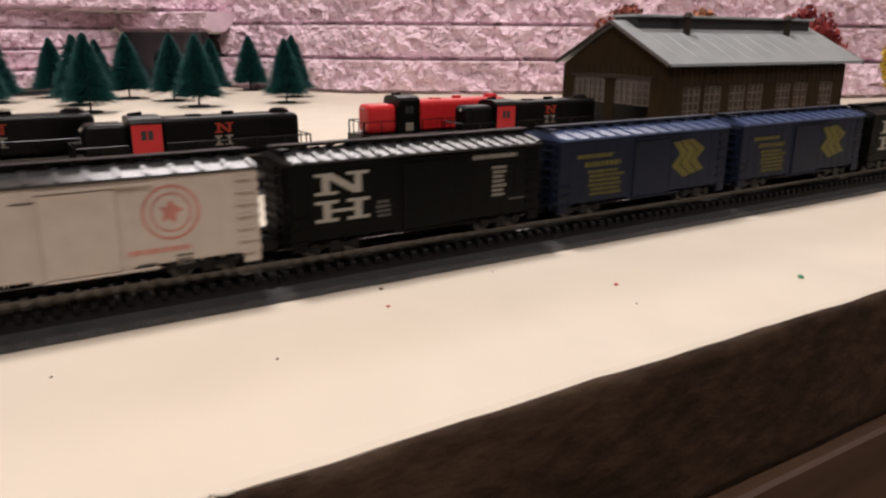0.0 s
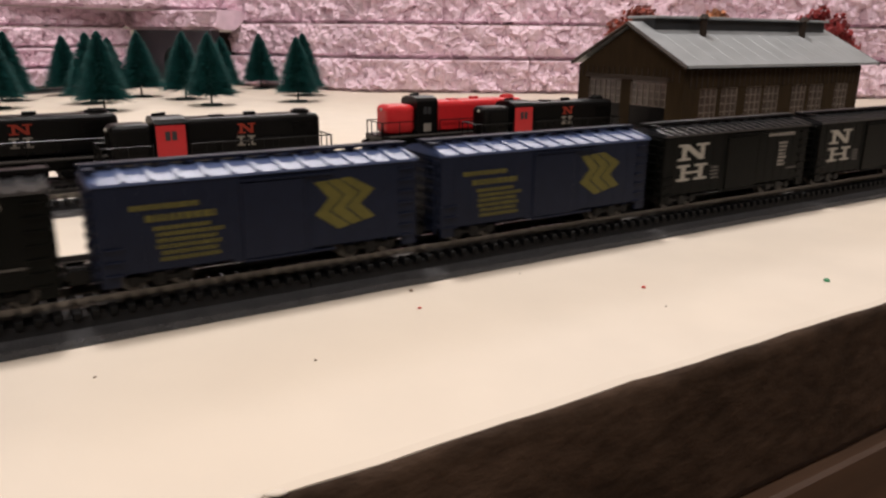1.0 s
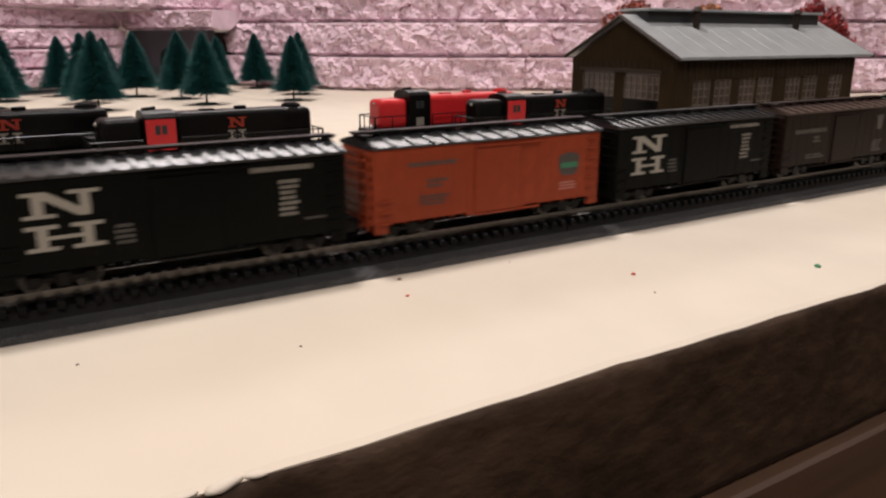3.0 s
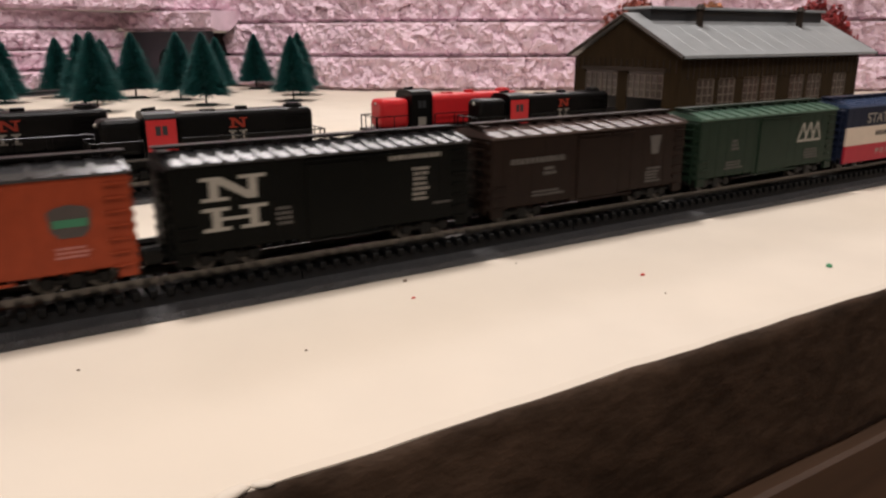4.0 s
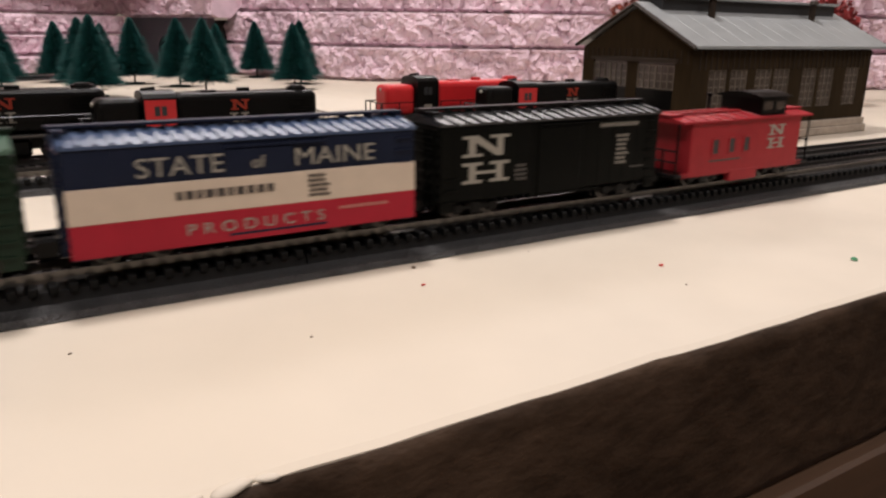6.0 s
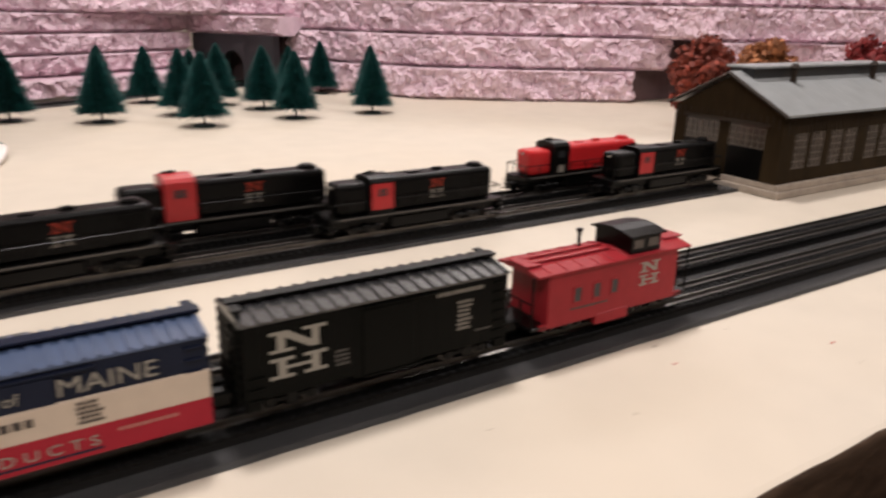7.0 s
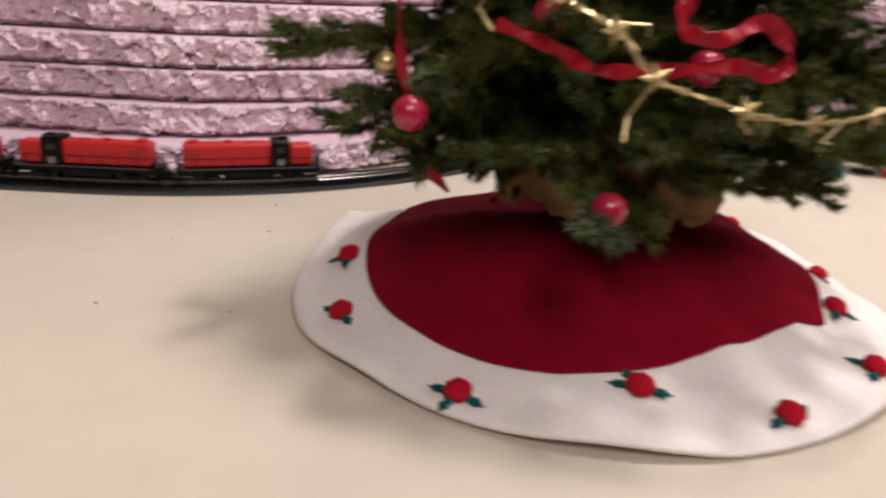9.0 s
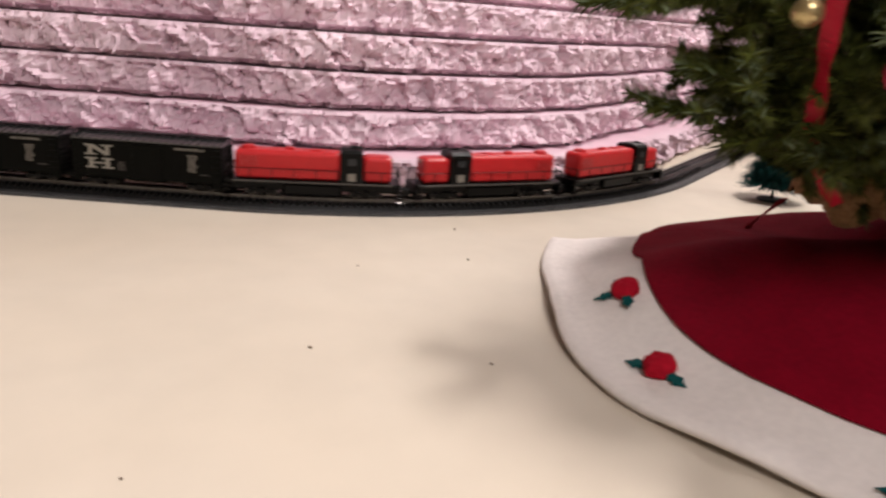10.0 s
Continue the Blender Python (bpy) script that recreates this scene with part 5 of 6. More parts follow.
# ---- bottle-brush pines ----
def pine():
    t = empty("bottle_brush_pine", "small teal bottle-brush pine tree on a dark base", "miniature tree", "pines before the foam wall")
    part("base", rod(bmesh.new(), (0, 0, 0.0002), (0, 0, 0.0016), 0.0098, 0.0085, n=20), PINE_BASE, t)
    part("stem", rod(bmesh.new(), (0, 0, 0.001), (0, 0, 0.058), 0.0009, 0.0004, n=7), PINE_WOOD, t)
    rng = random.Random(5)
    verts, faces = [], []
    H0, H1 = 0.0125, 0.0610
    for i in range(4200):
        u = rng.random() ** 1.35
        z = H0 + (H1 - H0) * u
        R = (0.0226 * (1 - u) ** 0.72 + 0.0010) * (1.10 - 0.22 * ((u * 6.5) % 1.0)) * rng.uniform(0.78, 1.08)
        a = rng.uniform(0, 2 * math.pi)
        d = Vector((math.cos(a), math.sin(a), rng.uniform(-0.40, 0.05)))
        b = Vector((0, 0, z)) + d * R * 0.25
        tip = Vector((0, 0, z)) + Vector((d.x, d.y, d.z * 0.6)) * R
        side = Vector((-d.y, d.x, 0)) * 0.0007
        up = Vector((0, 0, 0.0006))
        k = len(verts)
        verts += [b + side, b - side, b + up, tip]
        faces += [(k, k + 1, k + 3), (k + 1, k + 2, k + 3), (k + 2, k, k + 3)]
    me = bpy.data.meshes.new("bristles")
    me.from_pydata(verts, [], faces)
    me.materials.append(PINE)
    ob = new("bristles", me)
    ob.parent = t
    part("core", rod(bmesh.new(), (0, 0, H0 + 0.002), (0, 0, H1 - 0.004), 0.0120, 0.0006, n=12), PINE, t)
    spots = [(0.155, 0.606), (0.2245, 0.568), (0.298, 0.510), (0.389, 0.525), (0.472, 0.528), (0.289, 0.698), (0.298, 0.587), (0.384, 0.600), (0.497, 0.714), (0.505, 0.596), (0.237, 0.649), (0.325, 0.653), (0.352, 0.650), (0.441, 0.673)]
    t.matrix_basis = pose(*spots[0], 0, 0, 0, 10)
    for i, (x, y) in enumerate(spots[1:]):
        m = pose(x, y, 0, 0, 0, 47 * i)
        c = copy_thing(t, m)
        s = rng.uniform(0.93, 1.04)
        c.scale = (s * rng.uniform(0.95, 1.05), s, s)


pine()


def autumn_tree(label, x, y, height, radius, mat, seed, squash=1.0):
    rng = random.Random(seed)
    t = empty("autumn_tree", label, "miniature tree", "autumn trees")
    t.matrix_basis = pose(x, y, 0)
    bm = rod(bmesh.new(), (0, 0, 0.0003), (0.0005, 0, height * 0.32), 0.0022, 0.0015, n=9)
    rod(bm, (0, 0, 0.0003), (0, 0, 0.0016), 0.008, 0.004, n=12)
    for i in range(7):
        a = i * 2.4
        rod(bm, (0, 0, height * (0.22 + 0.03 * i)), (radius * 0.6 * math.cos(a), radius * 0.6 * math.sin(a), height * (0.45 + 0.06 * i)), 0.0011, 0.0004, n=6)
    part("trunk", bm, BARK, t)
    verts, faces = [], []
    cz, hz = height * 0.60, height * 0.42
    clumps = []
    for i in range(120):
        d = Vector((rng.gauss(0, 1), rng.gauss(0, 1), rng.gauss(0, 1))).normalized() * rng.uniform(0.35, 0.90)
        clumps.append((Vector((d.x * radius, d.y * radius, cz + d.z * hz)), radius * rng.uniform(0.22, 0.36)))
    for c, r in clumps:
        for j in range(60):
            d = Vector((rng.gauss(0, 1), rng.gauss(0, 1), rng.gauss(0, 1))).normalized()
            p = c + d * r * rng.uniform(0.5, 1.05)
            s = rng.uniform(0.0014, 0.0028)
            a, b = d.orthogonal().normalized(), None
            b = d.cross(a)
            tilt = Vector((rng.uniform(-1, 1), rng.uniform(-1, 1), rng.uniform(-1, 1))) * 0.5
            k = len(verts)
            verts += [p + (a + tilt) * s, p + (b - tilt) * s, p - a * s, p - b * s + d * s * 0.6]
            faces += [(k, k + 1, k + 2), (k, k + 2, k + 3), (k, k + 3, k + 1)]
    me = bpy.data.meshes.new("crown")
    me.from_pydata(verts, [], faces)
    me.materials.append(mat)
    ob = new("crown", me)
    ob.parent = t


autumn_tree("rust-red miniature tree behind the engine house", 0.660, 0.277, 0.082, 0.028, LEAF_RED, 1)
autumn_tree("tan-orange miniature tree behind the engine house", 0.735, 0.268, 0.087, 0.025, LEAF_ORANGE, 2)
autumn_tree("crimson miniature tree behind the engine house", 0.814, 0.218, 0.086, 0.026, LEAF_CRIMSON, 3)
autumn_tree("yellow miniature tree beside the engine house", 0.922, 0.184, 0.080, 0.025, LEAF_YELLOW, 4)

# ---- tree skirt ----
TC = Vector((0.008, 0.435, 0.0))


# the felt lies slit open at the back: it runs at 118 degrees
RED_EDGE = ((118, 0.100), (126, 0.099), (150, 0.0975), (160, 0.102), (178, 0.1085), (193, 0.1145), (205, 0.118), (215, 0.1193), (228, 0.1195), (241, 0.1138), (253, 0.108), (264, 0.106), (276, 0.1045), (286, 0.105), (293, 0.1125), (301, 0.108), (320, 0.1048), (350, 0.0955), (466, 0.098))
RIM = ((118, 0.1435), (131, 0.1365), (141, 0.1320), (150, 0.1310), (160, 0.1335), (168, 0.1375), (182, 0.142), (200, 0.1415), (213, 0.1445), (228, 0.147), (250, 0.148), (265, 0.1465), (280, 0.146), (293, 0.150), (303, 0.144), (313, 0.138), (328, 0.133), (360, 0.135), (466, 0.140))


def along(table, a):
    d = (math.degrees(a) - 118) % 360 + 118
    return float(np.interp(d, [k for k, _ in table], [v for _, v in table]))


def skirt_z(r, a):
    rim = along(RIM, a)
    base = float(np.interp(r, (0.0, 0.05, 0.07, 0.085, 0.10, 0.115, 0.92 * rim, rim), (0.036, 0.0350, 0.0312, 0.0258, 0.0182, 0.0112, 0.0062, 0.0044)))
    wave = (0.0012 * math.sin(5 * a + 0.8) + 0.0014 * math.sin(9 * a + 2.1) + 0.0016 * noise.noise((math.cos(a) * 3, math.sin(a) * 3, r * 22))) * min(1, r / rim) ** 2
    fold = 0.0026 * math.sin(7 * a + 1.0 + 9 * (r - 0.085)) * max(0, 1 - abs(r - 0.085) / 0.05)
    crease = 0.0030 * math.exp(-(((math.degrees(a) + 100 + 900 * (0.10 - r) * 0.06) / 4.5) ** 2)) * max(0, 1 - abs(r - 0.095) / 0.04)
    slit = 0.55 * math.exp(-(((math.degrees(a) - 100) / 45) ** 2))      # lowered around the slit to fit the camera's view
    base -= max(0.0, base - 0.0112) * slit
    return max(0.0026, base + max(-0.0012, wave) + fold * 0.6 + crease)


def annulus(r0, edge, nr, na, lift, thick, end=408):
    bm = bmesh.new()
    rings = []
    angles = [radians(d) for d in np.linspace(118, end, na)]
    for i in range(nr + 1):
        ring = []
        for a in angles:
            r = r0 + (along(edge, a) - r0) * i / nr
            ring.append(bm.verts.new((TC.x + r * math.cos(a), TC.y + r * math.sin(a), skirt_z(r, a if a < math.pi else a - 2 * math.pi) + lift)))
        rings.append(ring)
    last = rings[-1]
    rim = [bm.verts.new((v.co.x + (v.co.x - TC.x) * 0.006, v.co.y + (v.co.y - TC.y) * 0.006, v.co.z - thick * 0.5)) for v in last]
    under = [bm.verts.new((v.co.x, v.co.y, max(0.0004, v.co.z - thick))) for v in last]
    rings += [rim, under]
    low = [[bm.verts.new((v.co.x, v.co.y, v.co.z - thick)) for v in ring] for ring in rings[nr - 1::-1]]
    rings += low
    for a, b in zip(rings, rings[1:]):
        for j in range(na - 1):
            bm.faces.new((a[j], b[j], b[j + 1], a[j + 1]))
    for j in (0, na - 1):
        bm.faces.new([ring[j] for ring in rings])
    return bm


def skirt():
    t = empty("tree_skirt", "crimson felt tree skirt with a white border", "tree skirt")
    part("white_border", annulus(0.085, RIM, 14, 200, 0.0, 0.0024), SKIRT_WHITE, t, "white felt border", smooth=True)
    part("red_panel", annulus(0.012, RED_EDGE, 26, 284, 0.0013, 0.0010, 478), SKIRT_RED, t, "crimson felt panel", smooth=True)
    roses = [(-0.0991, 0.4675), (-0.1182, 0.4294), (-0.1051, 0.3576), (-0.0521, 0.3274), (-0.0107, 0.2990), (0.0456, 0.3044), (0.0702, 0.3390), (0.1158, 0.3773), (0.133, 0.447), (0.090, 0.530)]
    bloom = bpy.data.meshes.new("rose_bloom")
    bm = ball(bmesh.new(), (0, 0, 0), 0.0050, 3, (1, 1, 0.72))
    for v in bm.verts:
        v.co *= 1 + 0.10 * noise.noise(v.co * 520) + 0.05 * math.sin(6 * math.atan2(v.co.y, v.co.x) + v.co.length * 900)
    bm.to_mesh(bloom)
    bm.free()
    bloom.materials.append(ROSE_RED)
    leaf = bpy.data.meshes.new("felt_leaf")
    bm = bmesh.new()
    pts = [(0.0035, 0), (0.0050, 0.0016), (0.0062, 0.0011), (0.0078, 0.0020), (0.0090, 0.0009), (0.0112, 0), (0.0090, -0.0009), (0.0078, -0.0020), (0.0062, -0.0011), (0.0050, -0.0016)]
    top = [bm.verts.new((x, y, 0.0006 + 0.0005 * math.sin(x * 400))) for x, y in pts]
    low = [bm.verts.new((x, y, -0.0002)) for x, y in pts]
    bm.faces.new(top)
    bm.faces.new(low[::-1])
    for j in range(len(pts)):
        bm.faces.new((low[j], low[(j + 1) % len(pts)], top[(j + 1) % len(pts)], top[j]))
    bm.to_mesh(leaf)
    bm.free()
    leaf.materials.append(HOLLY)
    rng = random.Random(4)
    for i, (x, y) in enumerate(roses):
        a = math.atan2(y - TC.y, x - TC.x)
        r = math.hypot(x - TC.x, y - TC.y)
        z = skirt_z(r, a)
        slope = math.atan((skirt_z(r + 0.004, a) - skirt_z(r - 0.004, a)) / 0.008)
        tilt = Matrix.Rotation(-slope, 4, Vector((-math.sin(a), math.cos(a), 0)))
        m = Matrix.Translation((x, y, z + 0.0024)) @ tilt
        o = share("rose", bloom, t, m @ Matrix.Rotation(rng.uniform(0, 6), 4, "Z"))
        for k, b in enumerate((a + math.pi / 2 + rng.uniform(-0.4, 0.4), a - math.pi / 2 + rng.uniform(-0.4, 0.4), a + math.pi * (i % 2) + rng.uniform(-0.5, 0.5))):
            if k == 2 and i % 3 == 1:
                continue
            share("leaf", leaf, t, Matrix.Translation((x, y, z + 0.0010)) @ tilt @ Matrix.Rotation(b, 4, "Z"))


skirt()


# ---- the little Christmas tree ----
def needle_branch(seed, length=0.14, rime=False):
    """A branch along +x: a bowed stem with side twigs, all set with needles; the outer tips are frosted on some."""
    rng = random.Random(seed)
    verts, faces, kinds = [], [], []

    def spray(a, b, size, dense, frost):
        d = (b - a)
        n = int(d.length / 0.00105 * dense)
        d = d.normalized()
        o = d.orthogonal().normalized()
        q = d.cross(o)
        for i in range(n):
            u = rng.random()
            p = a.lerp(b, u)
            ang = rng.uniform(0, 2 * math.pi)
            out = o * math.cos(ang) + q * math.sin(ang)
            tip = p + (out * rng.uniform(0.62, 1.0) + d * rng.uniform(0.45, 0.95)) * size * rng.uniform(0.75, 1.1)
            w = (out.cross(d)).normalized() * 0.00062
            k = len(verts)
            verts.extend((p + w, p - w, p + d * 0.0007, tip))
            faces.extend(((k, k + 1, k + 3), (k + 1, k + 2, k + 3), (k + 2, k, k + 3)))
            kinds.extend([1 if (rime or frost and u > 0.35) and rng.random() < (0.6 if rime else 0.22) else 0] * 3)

    def stem(a, b, r0, r1):
        d = (b - a).normalized()
        o = d.orthogonal().normalized()
        q = d.cross(o)
        k = len(verts)
        for p, r in ((a, r0), (b, r1)):
            for j in range(5):
                c = 2 * math.pi * j / 5
                verts.append(p + (o * math.cos(c) + q * math.sin(c)) * r)
        for j in range(5):
            faces.append((k + j, k + (j + 1) % 5, k + 5 + (j + 1) % 5, k + 5 + j))
            kinds.append(2)
    sag = rng.uniform(0.10, 0.24)
    curve = [Vector((length * u, 0.006 * math.sin(u * 5 + seed), -length * sag * u * u + 0.02 * u)) for u in np.linspace(0, 1, 8)]
    for i, (a, b) in enumerate(zip(curve, curve[1:])):
        stem(a, b, 0.0011 * (1 - i / 9), 0.0011 * (1 - (i + 1) / 9))
        if i >= 1:
            spray(a, b, 0.0074, 7.0, seed % 3 == 0 and i == 6)
    for i in range(4, 16):
        for s in (-1, 1):
            if rng.random() < 0.80:
                b = curve[i // 2] if i % 2 == 0 else curve[i // 2].lerp(curve[min(i // 2 + 1, 7)], 0.5)
                l = length * rng.uniform(0.18, 0.36) * (1.15 - 0.035 * i)
                e = b + Vector((l * rng.uniform(0.6, 0.8), s * l * rng.uniform(0.6, 0.8), rng.uniform(-0.35, 0.4) * l))
                stem(b, e, 0.0006, 0.0003)
                spray(b, e, 0.0070, 6.5, seed % 3 == 0 and i > 11)
    me = bpy.data.meshes.new("branch")
    me.from_pydata(verts, [], faces)
    for m in (NEEDLE, NEEDLE_TIP, BARK):
        me.materials.append(m)
    me.polygons.foreach_set("material_index", kinds)
    return me


def christmas_tree():
    t = empty("christmas_tree", "small artificial Christmas tree with burlap-wrapped foot", "christmas tree")
    part("trunk", rod(bmesh.new(), (TC.x, TC.y, 0.004), (TC.x, TC.y, 0.44), 0.0085, 0.002, n=12), BARK, t)
    kinds = [needle_branch(i) for i in range(10)]
    sprig = needle_branch(21, 0.017, True)
    rng = random.Random(12)
    z, ring = 0.064, 0
    while z < 0.42:
        reach = max(0.025, 0.128 - 0.31 * (z - 0.07)) if z > 0.07 else 0.104
        n = max(5, round(19 * reach / 0.128 + 3))
        for i in range(n):
            a = 2 * math.pi * (i + 0.5 * (ring % 2)) / n + rng.uniform(-0.12, 0.12)
            s = reach / 0.142 * rng.uniform(0.72, 1.05)
            if 75 < math.degrees(a) % 360 < 170:      # shortened on the side towards the curve to fit the camera's view
                s *= 0.67
            elif 186 < math.degrees(a) % 360 < 204 and z > 0.085:      # shortened so that the hanging ribbon shows to the camera
                s *= 0.80
            m = Matrix.Translation((TC.x, TC.y, z + rng.uniform(-0.008, 0.008))) @ Matrix.Rotation(a, 4, "Z") @ Matrix.Rotation(radians(rng.uniform(-12, 5) if z > 0.09 else rng.uniform(-11, -2)), 4, "Y") @ Matrix.Rotation(rng.uniform(-0.6, 0.6), 4, "X") @ Matrix.Diagonal((s, max(s, 0.75), max(s, 0.75), 1))
            share("branch", kinds[rng.randrange(10)], t, m)
        z += 0.021 if z < 0.17 else 0.034
        ring += 1
    # single boughs that stand out of the rest
    for k, z, tip in ((3, 0.108, (-0.136, 0.4635, 0.110)), (6, 0.094, (-0.120, 0.4370, 0.0880)), (8, 0.086, (-0.106, 0.4200, 0.0760))):
        o = Vector((TC.x, TC.y, z))
        v = Vector(tip) - o
        share("branch", kinds[k], t, Matrix.Translation(o) @ Matrix.Rotation(math.atan2(v.y, v.x), 4, "Z") @ Matrix.Rotation(-math.atan2(v.z, v.xy.length), 4, "Y") @ Matrix.Diagonal((v.length / 0.160, 0.9, 0.9, 1)))
    # a frosted sprig hanging under the lowest berry, and one beside the upper berry
    for p, m in (((-0.0665, 0.3425, 0.0760), Matrix.Rotation(radians(-125), 4, "Z") @ Matrix.Rotation(radians(68), 4, "Y")), ((-0.094, 0.389, 0.101), Matrix.Rotation(radians(-150), 4, "Z") @ Matrix.Rotation(radians(20), 4, "Y"))):
        share("frosted_sprig", sprig, t, Matrix.Translation(p) @ m @ Matrix.Scale(0.8, 4))
    # burlap bundle, lumpy with a frayed lower hem
    bm = bmesh.new()
    rings, na = [], 110
    for i in range(15):
        u = i / 14
        ring_v = []
        for j in range(na):
            a = 2 * math.pi * j / na
            r = 0.032 + 0.018 * math.sin(math.pi * (0.62 - 0.55 * u)) + 0.004 * math.sin(9 * a + 3 * u) + 0.005 * noise.noise((math.cos(a) * 3, math.sin(a) * 3, u * 4))
            z = 0.0495 + 0.0315 * u + 0.004 * noise.noise((math.cos(a) * 4, math.sin(a) * 4, 3)) * (1 - u)
            if i == 0:
                z -= rng.uniform(0.0, 0.006)
                r += rng.uniform(-0.001, 0.003)
            ring_v.append(bm.verts.new((TC.x + 0.008 + r * math.cos(a), TC.y - 0.006 + r * math.sin(a), z)))
        rings.append(ring_v)
    for a, b in zip(rings, rings[1:]):
        for j in range(na):
            bm.faces.new((a[j], a[(j + 1) % na], b[(j + 1) % na], b[j]))
    part("burlap_wrap", bm, BURLAP, t, "frayed tan burlap wrap", smooth=True)


christmas_tree()


# ---- ornaments on it ----
def cone_r(z):
    return 0.155 - 0.38 * (z - 0.06)


def on_tree(deg, z, out=0.0):
    a = radians(deg)
    r = cone_r(z) + out
    return Vector((TC.x + r * math.cos(a), TC.y + r * math.sin(a), z))


def curve_points(ctrl, n):
    """A smooth run through control points."""
    ctrl = [Vector(c) for c in ctrl]
    ext = [ctrl[0] * 2 - ctrl[1]] + ctrl + [ctrl[-1] * 2 - ctrl[-2]]
    out = []
    for i in range(1, len(ext) - 2):
        p0, p1, p2, p3 = ext[i - 1:i + 3]
        for j in range(n):
            t = j / n
            out.append(0.5 * ((2 * p1) + (p2 - p0) * t + (2 * p0 - 5 * p1 + 4 * p2 - p3) * t * t + (3 * p1 - p0 - 3 * p2 + p3) * t ** 3))
    return out + [ctrl[-1]]


def ribbon(name, label, ctrl, width, mat, twist=0.0, thick=0.0004, category="ribbon"):
    pts = curve_points(ctrl, 12)
    bm = bmesh.new()
    rows = []
    n = len(pts)
    for i, p in enumerate(pts):
        d = (pts[min(i + 1, n - 1)] - pts[max(i - 1, 0)]).normalized()
        out = Vector((p.x - TC.x, p.y - TC.y, 0.03)).normalized()
        side = d.cross(out).normalized()
        a = twist * math.sin(i * 0.33)
        side = side * math.cos(a) + out * math.sin(a)
        nrm = side.cross(d).normalized()
        rows.append([bm.verts.new(p + side * (s * width / 2) + nrm * (k * thick / 2)) for s, k in ((-1, -1), (1, -1), (1, 1), (-1, 1))])
    for a, b in zip(rows, rows[1:]):
        for j in range(4):
            bm.faces.new((a[j], b[j], b[(j + 1) % 4], a[(j + 1) % 4]))
    bm.faces.new(rows[0]); bm.faces.new(rows[-1][::-1])
    return tagged(part(name, bm, mat, smooth=False), label, category)


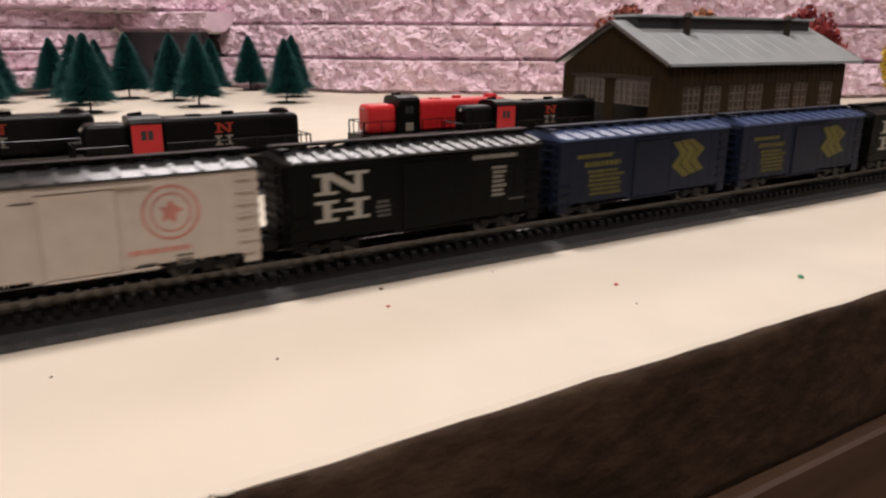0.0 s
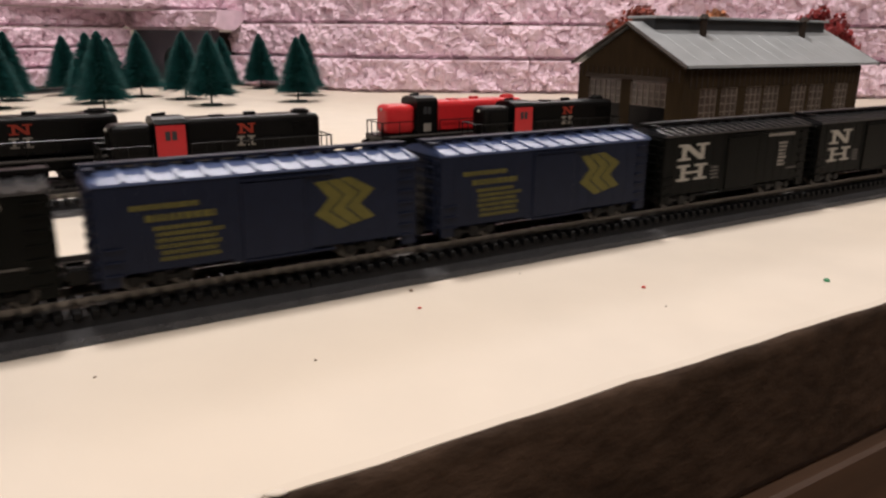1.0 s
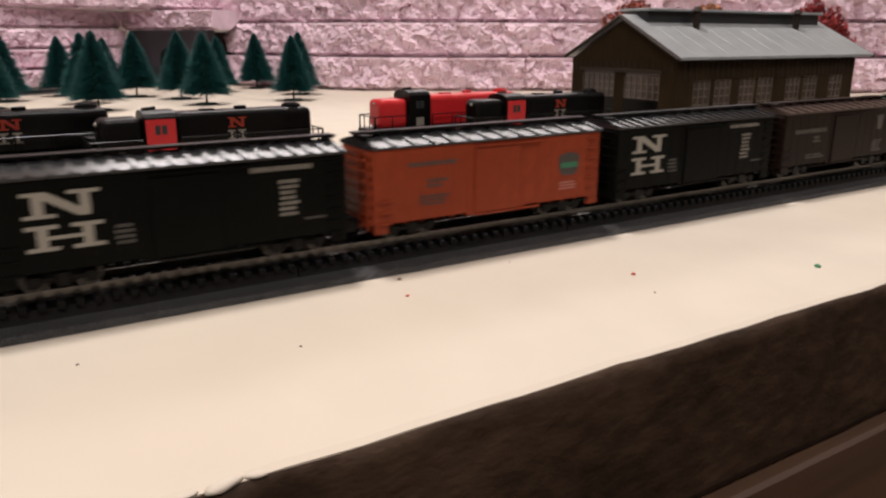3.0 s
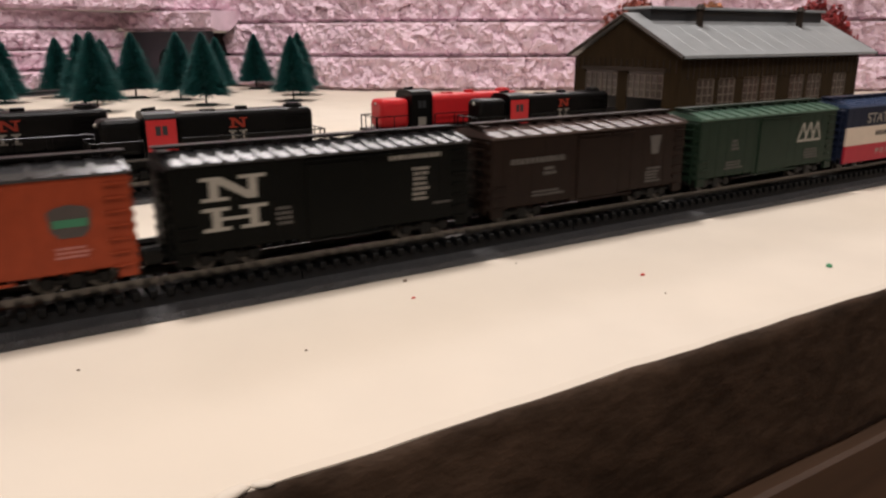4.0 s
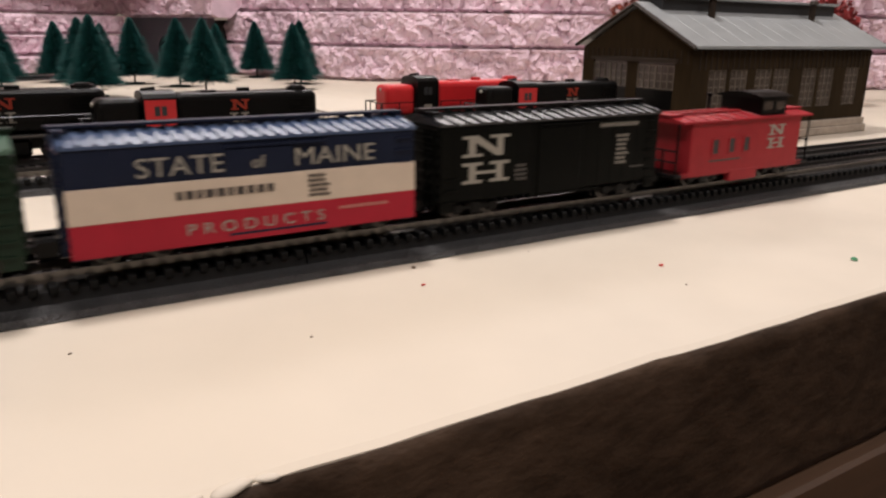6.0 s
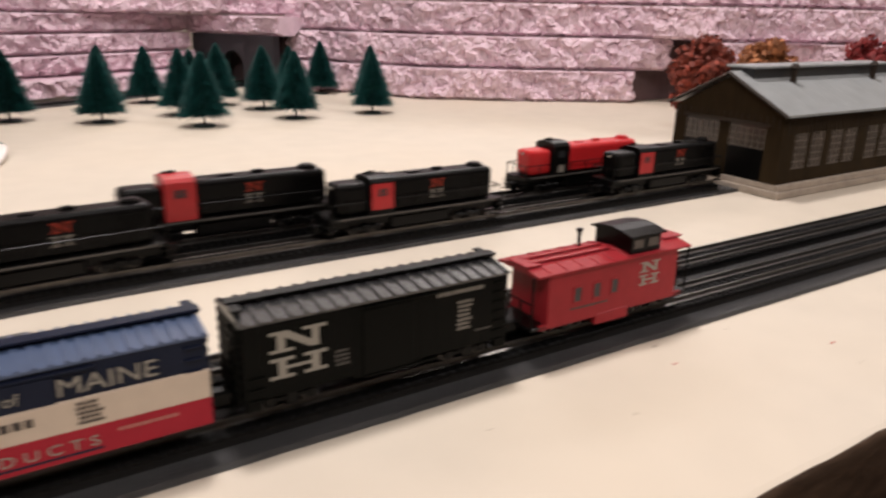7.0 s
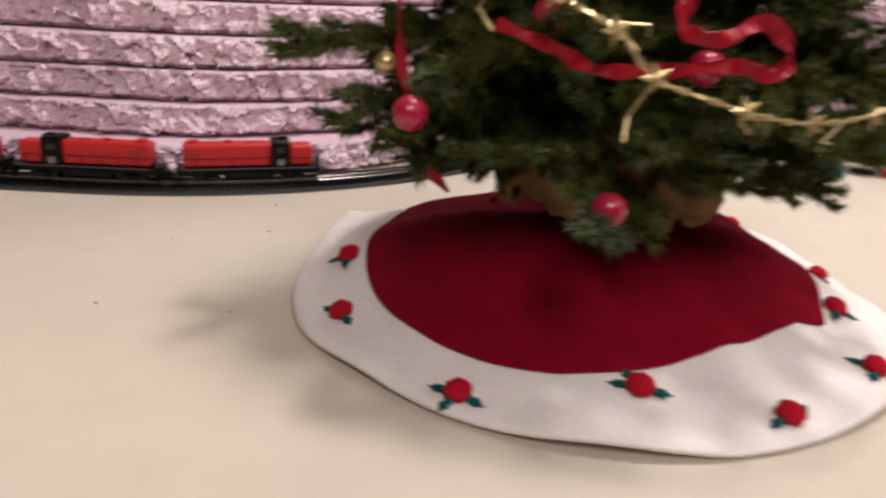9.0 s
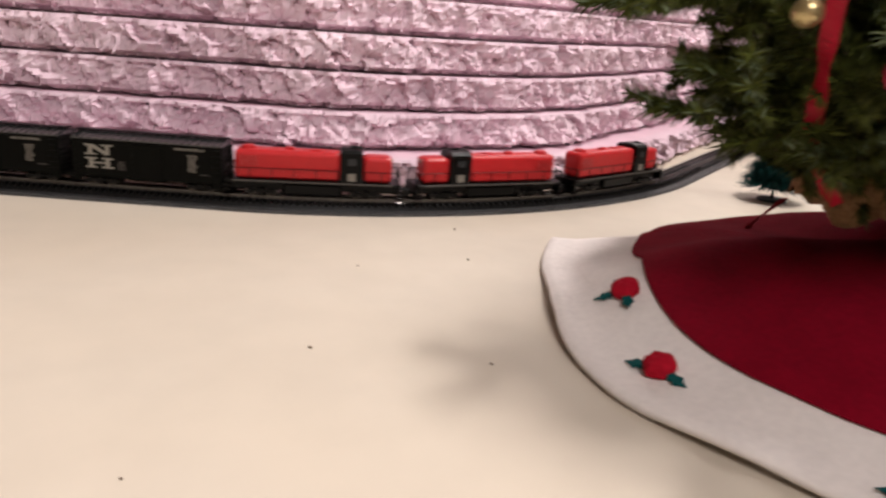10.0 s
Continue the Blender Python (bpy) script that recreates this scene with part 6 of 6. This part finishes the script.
def ornaments():
    ribbon("satin_ribbon", "red satin ribbon hanging from the tree's branches", [(-0.1060, 0.4030, 0.152), (-0.1080, 0.4040, 0.128), (-0.1050, 0.4070, 0.108), (-0.1000, 0.4100, 0.092), (-0.0960, 0.4120, 0.080), (-0.0900, 0.4110, 0.069), (-0.0820, 0.4100, 0.060)], 0.0046, RIBBON, 0.7)
    ribbon("skirt_tie", "short crimson cloth tie at the skirt's slit", [(0.0005, 0.5010, 0.0210), (0.0010, 0.4988, 0.0250), (0.0017, 0.4862, 0.0388)], 0.0036, RIBBON, 0.2, category="ribbon")
    ribbon("satin_ribbon", "red satin ribbon curled over the tree's lower branches", [(-0.0937, 0.3675, 0.1250), (-0.0802, 0.3573, 0.1195), (-0.0712, 0.3473, 0.1140), (-0.0568, 0.3363, 0.1145), (-0.0472, 0.3173, 0.1180), (-0.0388, 0.3100, 0.1165), (-0.0344, 0.3099, 0.1225), (-0.0413, 0.3141, 0.1300), (-0.0522, 0.3195, 0.1250), (-0.0593, 0.3265, 0.1280), (-0.0527, 0.3306, 0.1380), (-0.0423, 0.3305, 0.1500), (-0.0281, 0.3305, 0.1600)], 0.0048, RIBBON, 0.9)
    ribbon("satin_ribbon", "red satin ribbon winding round the tree", [on_tree(d, 0.150 + 0.012 * math.sin(d / 25), -0.004) for d in range(-150, 60, 15)], 0.0056, RIBBON, 0.9)
    # gold wire garland with small stars
    runs = (
        [(-0.098, 0.372, 0.142), (-0.0836, 0.3489, 0.1331), (-0.0737, 0.3350, 0.1250), (-0.0678, 0.3255, 0.1142), (-0.0495, 0.3110, 0.1074), (-0.0326, 0.3030, 0.1042), (-0.0130, 0.2985, 0.1055), (0.0060, 0.2975, 0.1085), (0.0260, 0.2985, 0.1065), (0.0480, 0.3010, 0.1045), (0.072, 0.315, 0.103)],
        [on_tree(d, 0.172 + 0.010 * math.sin(d / 18), 0.002) for d in range(-170, 20, 14)],
    )
    rng = random.Random(8)
    for ctrl in runs:
        pts = curve_points(ctrl, 14)
        g = empty("gold_garland", "gold wire garland with small foil stars on the tree", "garland")
        bm = bmesh.new()
        for a, b in zip(pts, pts[1:]):
            rod(bm, a, b, 0.00045, n=5)
        for i in range(4, len(pts) - 1, 19):
            p = pts[i]
            q = p + Vector((rng.uniform(-0.012, 0.012), rng.uniform(-0.008, 0.003), rng.uniform(-0.012, 0.006)))
            rod(bm, p, q, 0.00035, n=5)
            rod(bm, q, q + Vector((rng.uniform(-0.008, 0.008), rng.uniform(-0.004, 0.004), rng.uniform(-0.010, 0.004))), 0.00035, n=5)
        part("wire", bm, GOLD, g)
        for i in range(2, len(pts) - 1, 5):
            p = pts[i]
            d = (pts[i + 1] - p).normalized()
            bm = bmesh.new()
            if i % 3 == 0:
                out = Vector((p.x - TC.x, p.y - TC.y, 0.02)).normalized()
                u = out.cross((0, 0, 1)).normalized()
                w = u.cross(out)
                ring = [bm.verts.new(p + out * 0.001 + (u * math.cos(k * math.pi / 5) + w * math.sin(k * math.pi / 5)) * (0.0048 if k % 2 == 0 else 0.0021)) for k in range(10)]
                mid0, mid1 = bm.verts.new(p + out * 0.0018), bm.verts.new(p + out * 0.0002)
                for k in range(10):
                    bm.faces.new((ring[k], ring[(k + 1) % 10], mid0))
                    bm.faces.new((ring[(k + 1) % 10], ring[k], mid1))
                part("foil_star", bm, GOLD, g)
            else:
                box(bm, -0.0017, 0.0017, -0.0003, 0.0003, -0.0009, 0.0009, 0.0002)
                bm.transform(Matrix.Translation(p) @ d.to_track_quat("X", "Z").to_matrix().to_4x4())
                part("foil_link", bm, GOLD, g)
    # bead string
    ctrl = [(0.030, 0.318, 0.150), (0.0345, 0.3067, 0.124), (0.0388, 0.3031, 0.1125), (0.0373, 0.2989, 0.1024), (0.0319, 0.2946, 0.0939), (0.0207, 0.2911, 0.0880), (0.0032, 0.2902, 0.0863), (-0.0060, 0.2935, 0.0920)]
    pts = curve_points(ctrl, 40)
    bs = empty("bead_string", "string of shiny red beads hanging on the tree", "bead garland")
    me = bpy.data.meshes.new("bead")
    bm = ball(bmesh.new(), (0, 0, 0), 0.0018, 2)
    bm.to_mesh(me)
    bm.free()
    me.materials.append(BEAD)
    for p in me.polygons:
        p.use_smooth = True
    run, last = 0.0, pts[0]
    for p in pts:
        run += (p - last).length
        last = p
        if run > 0.0052:
            run = 0.0
            share("bead", me, bs, Matrix.Translation(p))
    # berries
    me = bpy.data.meshes.new("berry")
    bm = ball(bmesh.new(), (0, 0, 0), 0.0056, 3)
    bm.to_mesh(me)
    bm.free()
    me.materials.append(BERRY)
    for p in me.polygons:
        p.use_smooth = True
    spots = [(-0.1160, 0.3785, 0.0973), (-0.0685, 0.3365, 0.0730), (-0.0344, 0.3380, 0.1148), on_tree(-60, 0.100, -0.006), on_tree(-52, 0.122, -0.004), on_tree(-20, 0.105, -0.004), on_tree(-140, 0.128, -0.02), on_tree(-110, 0.158, 0.0), on_tree(-85, 0.146, 0.0)]
    for p in spots:
        o = tagged(new("berry", me), "rose-red matt berry on the tree", "berry", "berries on the tree")
        o.matrix_basis = Matrix.Translation(p)
    o = new("gold_bauble", bpy.data.meshes.new("gold_bauble"))
    bm = ball(bmesh.new(), (0, 0, 0), 0.0038, 3)
    rod(bm, (0, 0, 0.0034), (0, 0, 0.0050), 0.0010)
    bm.to_mesh(o.data)
    bm.free()
    o.data.materials.append(GOLD)
    tagged(o, "small gold ball ornament on the tree", "ornament")
    o.matrix_basis = Matrix.Translation((-0.1091, 0.4111, 0.1088))


ornaments()


# ---- crumbs and glitter on the board ----
def crumbs():
    rng = random.Random(6)
    for x, y, mat, r in ((0.3518, -0.0313, SPECK_RED, 0.0006), (0.2943, -0.0152, SPECK_RED, 0.0005), (0.2985, -0.0035, SPECK_DARK, 0.0006), (0.3985, -0.052, SPECK_GREEN, 0.0009), (0.331, -0.006, SPECK_DARK, 0.0003), (0.346, -0.044, SPECK_DARK, 0.0003), (-0.2038, 0.4928, SPECK_DARK, 0.0007), (-0.1554, 0.4624, SPECK_DARK, 0.0006), (-0.2637, 0.4430, SPECK_DARK, 0.0005), (-0.160, 0.562, SPECK_DARK, 0.0005), (-0.092, 0.600, SPECK_DARK, 0.0008), (-0.110, 0.555, INK_WHITE, 0.0008), (0.2236, -0.0163, SPECK_DARK, 0.0003), (0.262, -0.030, SPECK_DARK, 0.0003)):
        bm = ball(bmesh.new(), (0, 0, 0), r, 1, (1.2, 0.8, 0.6))
        for v in bm.verts:
            v.co *= rng.uniform(0.7, 1.25)
        o = tagged(part("crumb", bm, mat), "tiny coloured crumb lying on the cream board", "crumb", "crumbs on the board")
        o.matrix_basis = pose(x, y, r * 0.4, 0, 0, rng.uniform(0, 180))


crumbs()


def paint_lumps():
    rng = random.Random(15)
    for x, r in ((0.2360, 0.0019), (0.2405, 0.0012), (0.2310, 0.0010)):
        bm = ball(bmesh.new(), (0, 0, 0), r, 2, (1.5, 0.7, 0.35))
        for v in bm.verts:
            v.co *= 1 + 0.35 * noise.noise(v.co * 900 + Vector((x * 100, 0, 0)))
        o = tagged(part("paint_lump", bm, CREAM, smooth=True), "dried lump of cream paint on the board's worn edge", "paint lump", "paint lumps on the edge")
        o.matrix_basis = pose(x, YN + 0.0014, -0.0002, 0, 0, rng.uniform(-15, 15))


paint_lumps()


# ---- what moves ----
MARKS = ((0, 0.0), (1, 0.1345), (2.5, 0.3363), (4.5, 0.6038), (6.3, 0.8498), (6.5, 0.8783), (7.0, 0.9518), (7.2, 0.9803), (7.5, 1.0223), (10, RUN))


def travelled(t):
    return float(np.interp(t, [m[0] for m in MARKS], [m[1] for m in MARKS]))


def motions():
    times = [i * 0.25 for i in range(41)]
    for ob, s0 in TRAIN:
        rows = []
        for t in times:
            s = s0 + travelled(t)
            a, b = line(s - 0.026)[0], line(s + 0.026)[0]
            p = (a + b) / 2
            d = a - b
            rows.append((t, Matrix.Translation((*p, RAIL_TOP)) @ Matrix.Rotation(math.atan2(d.y, d.x), 4, "Z")))
        walk(ob, rows)


motions()
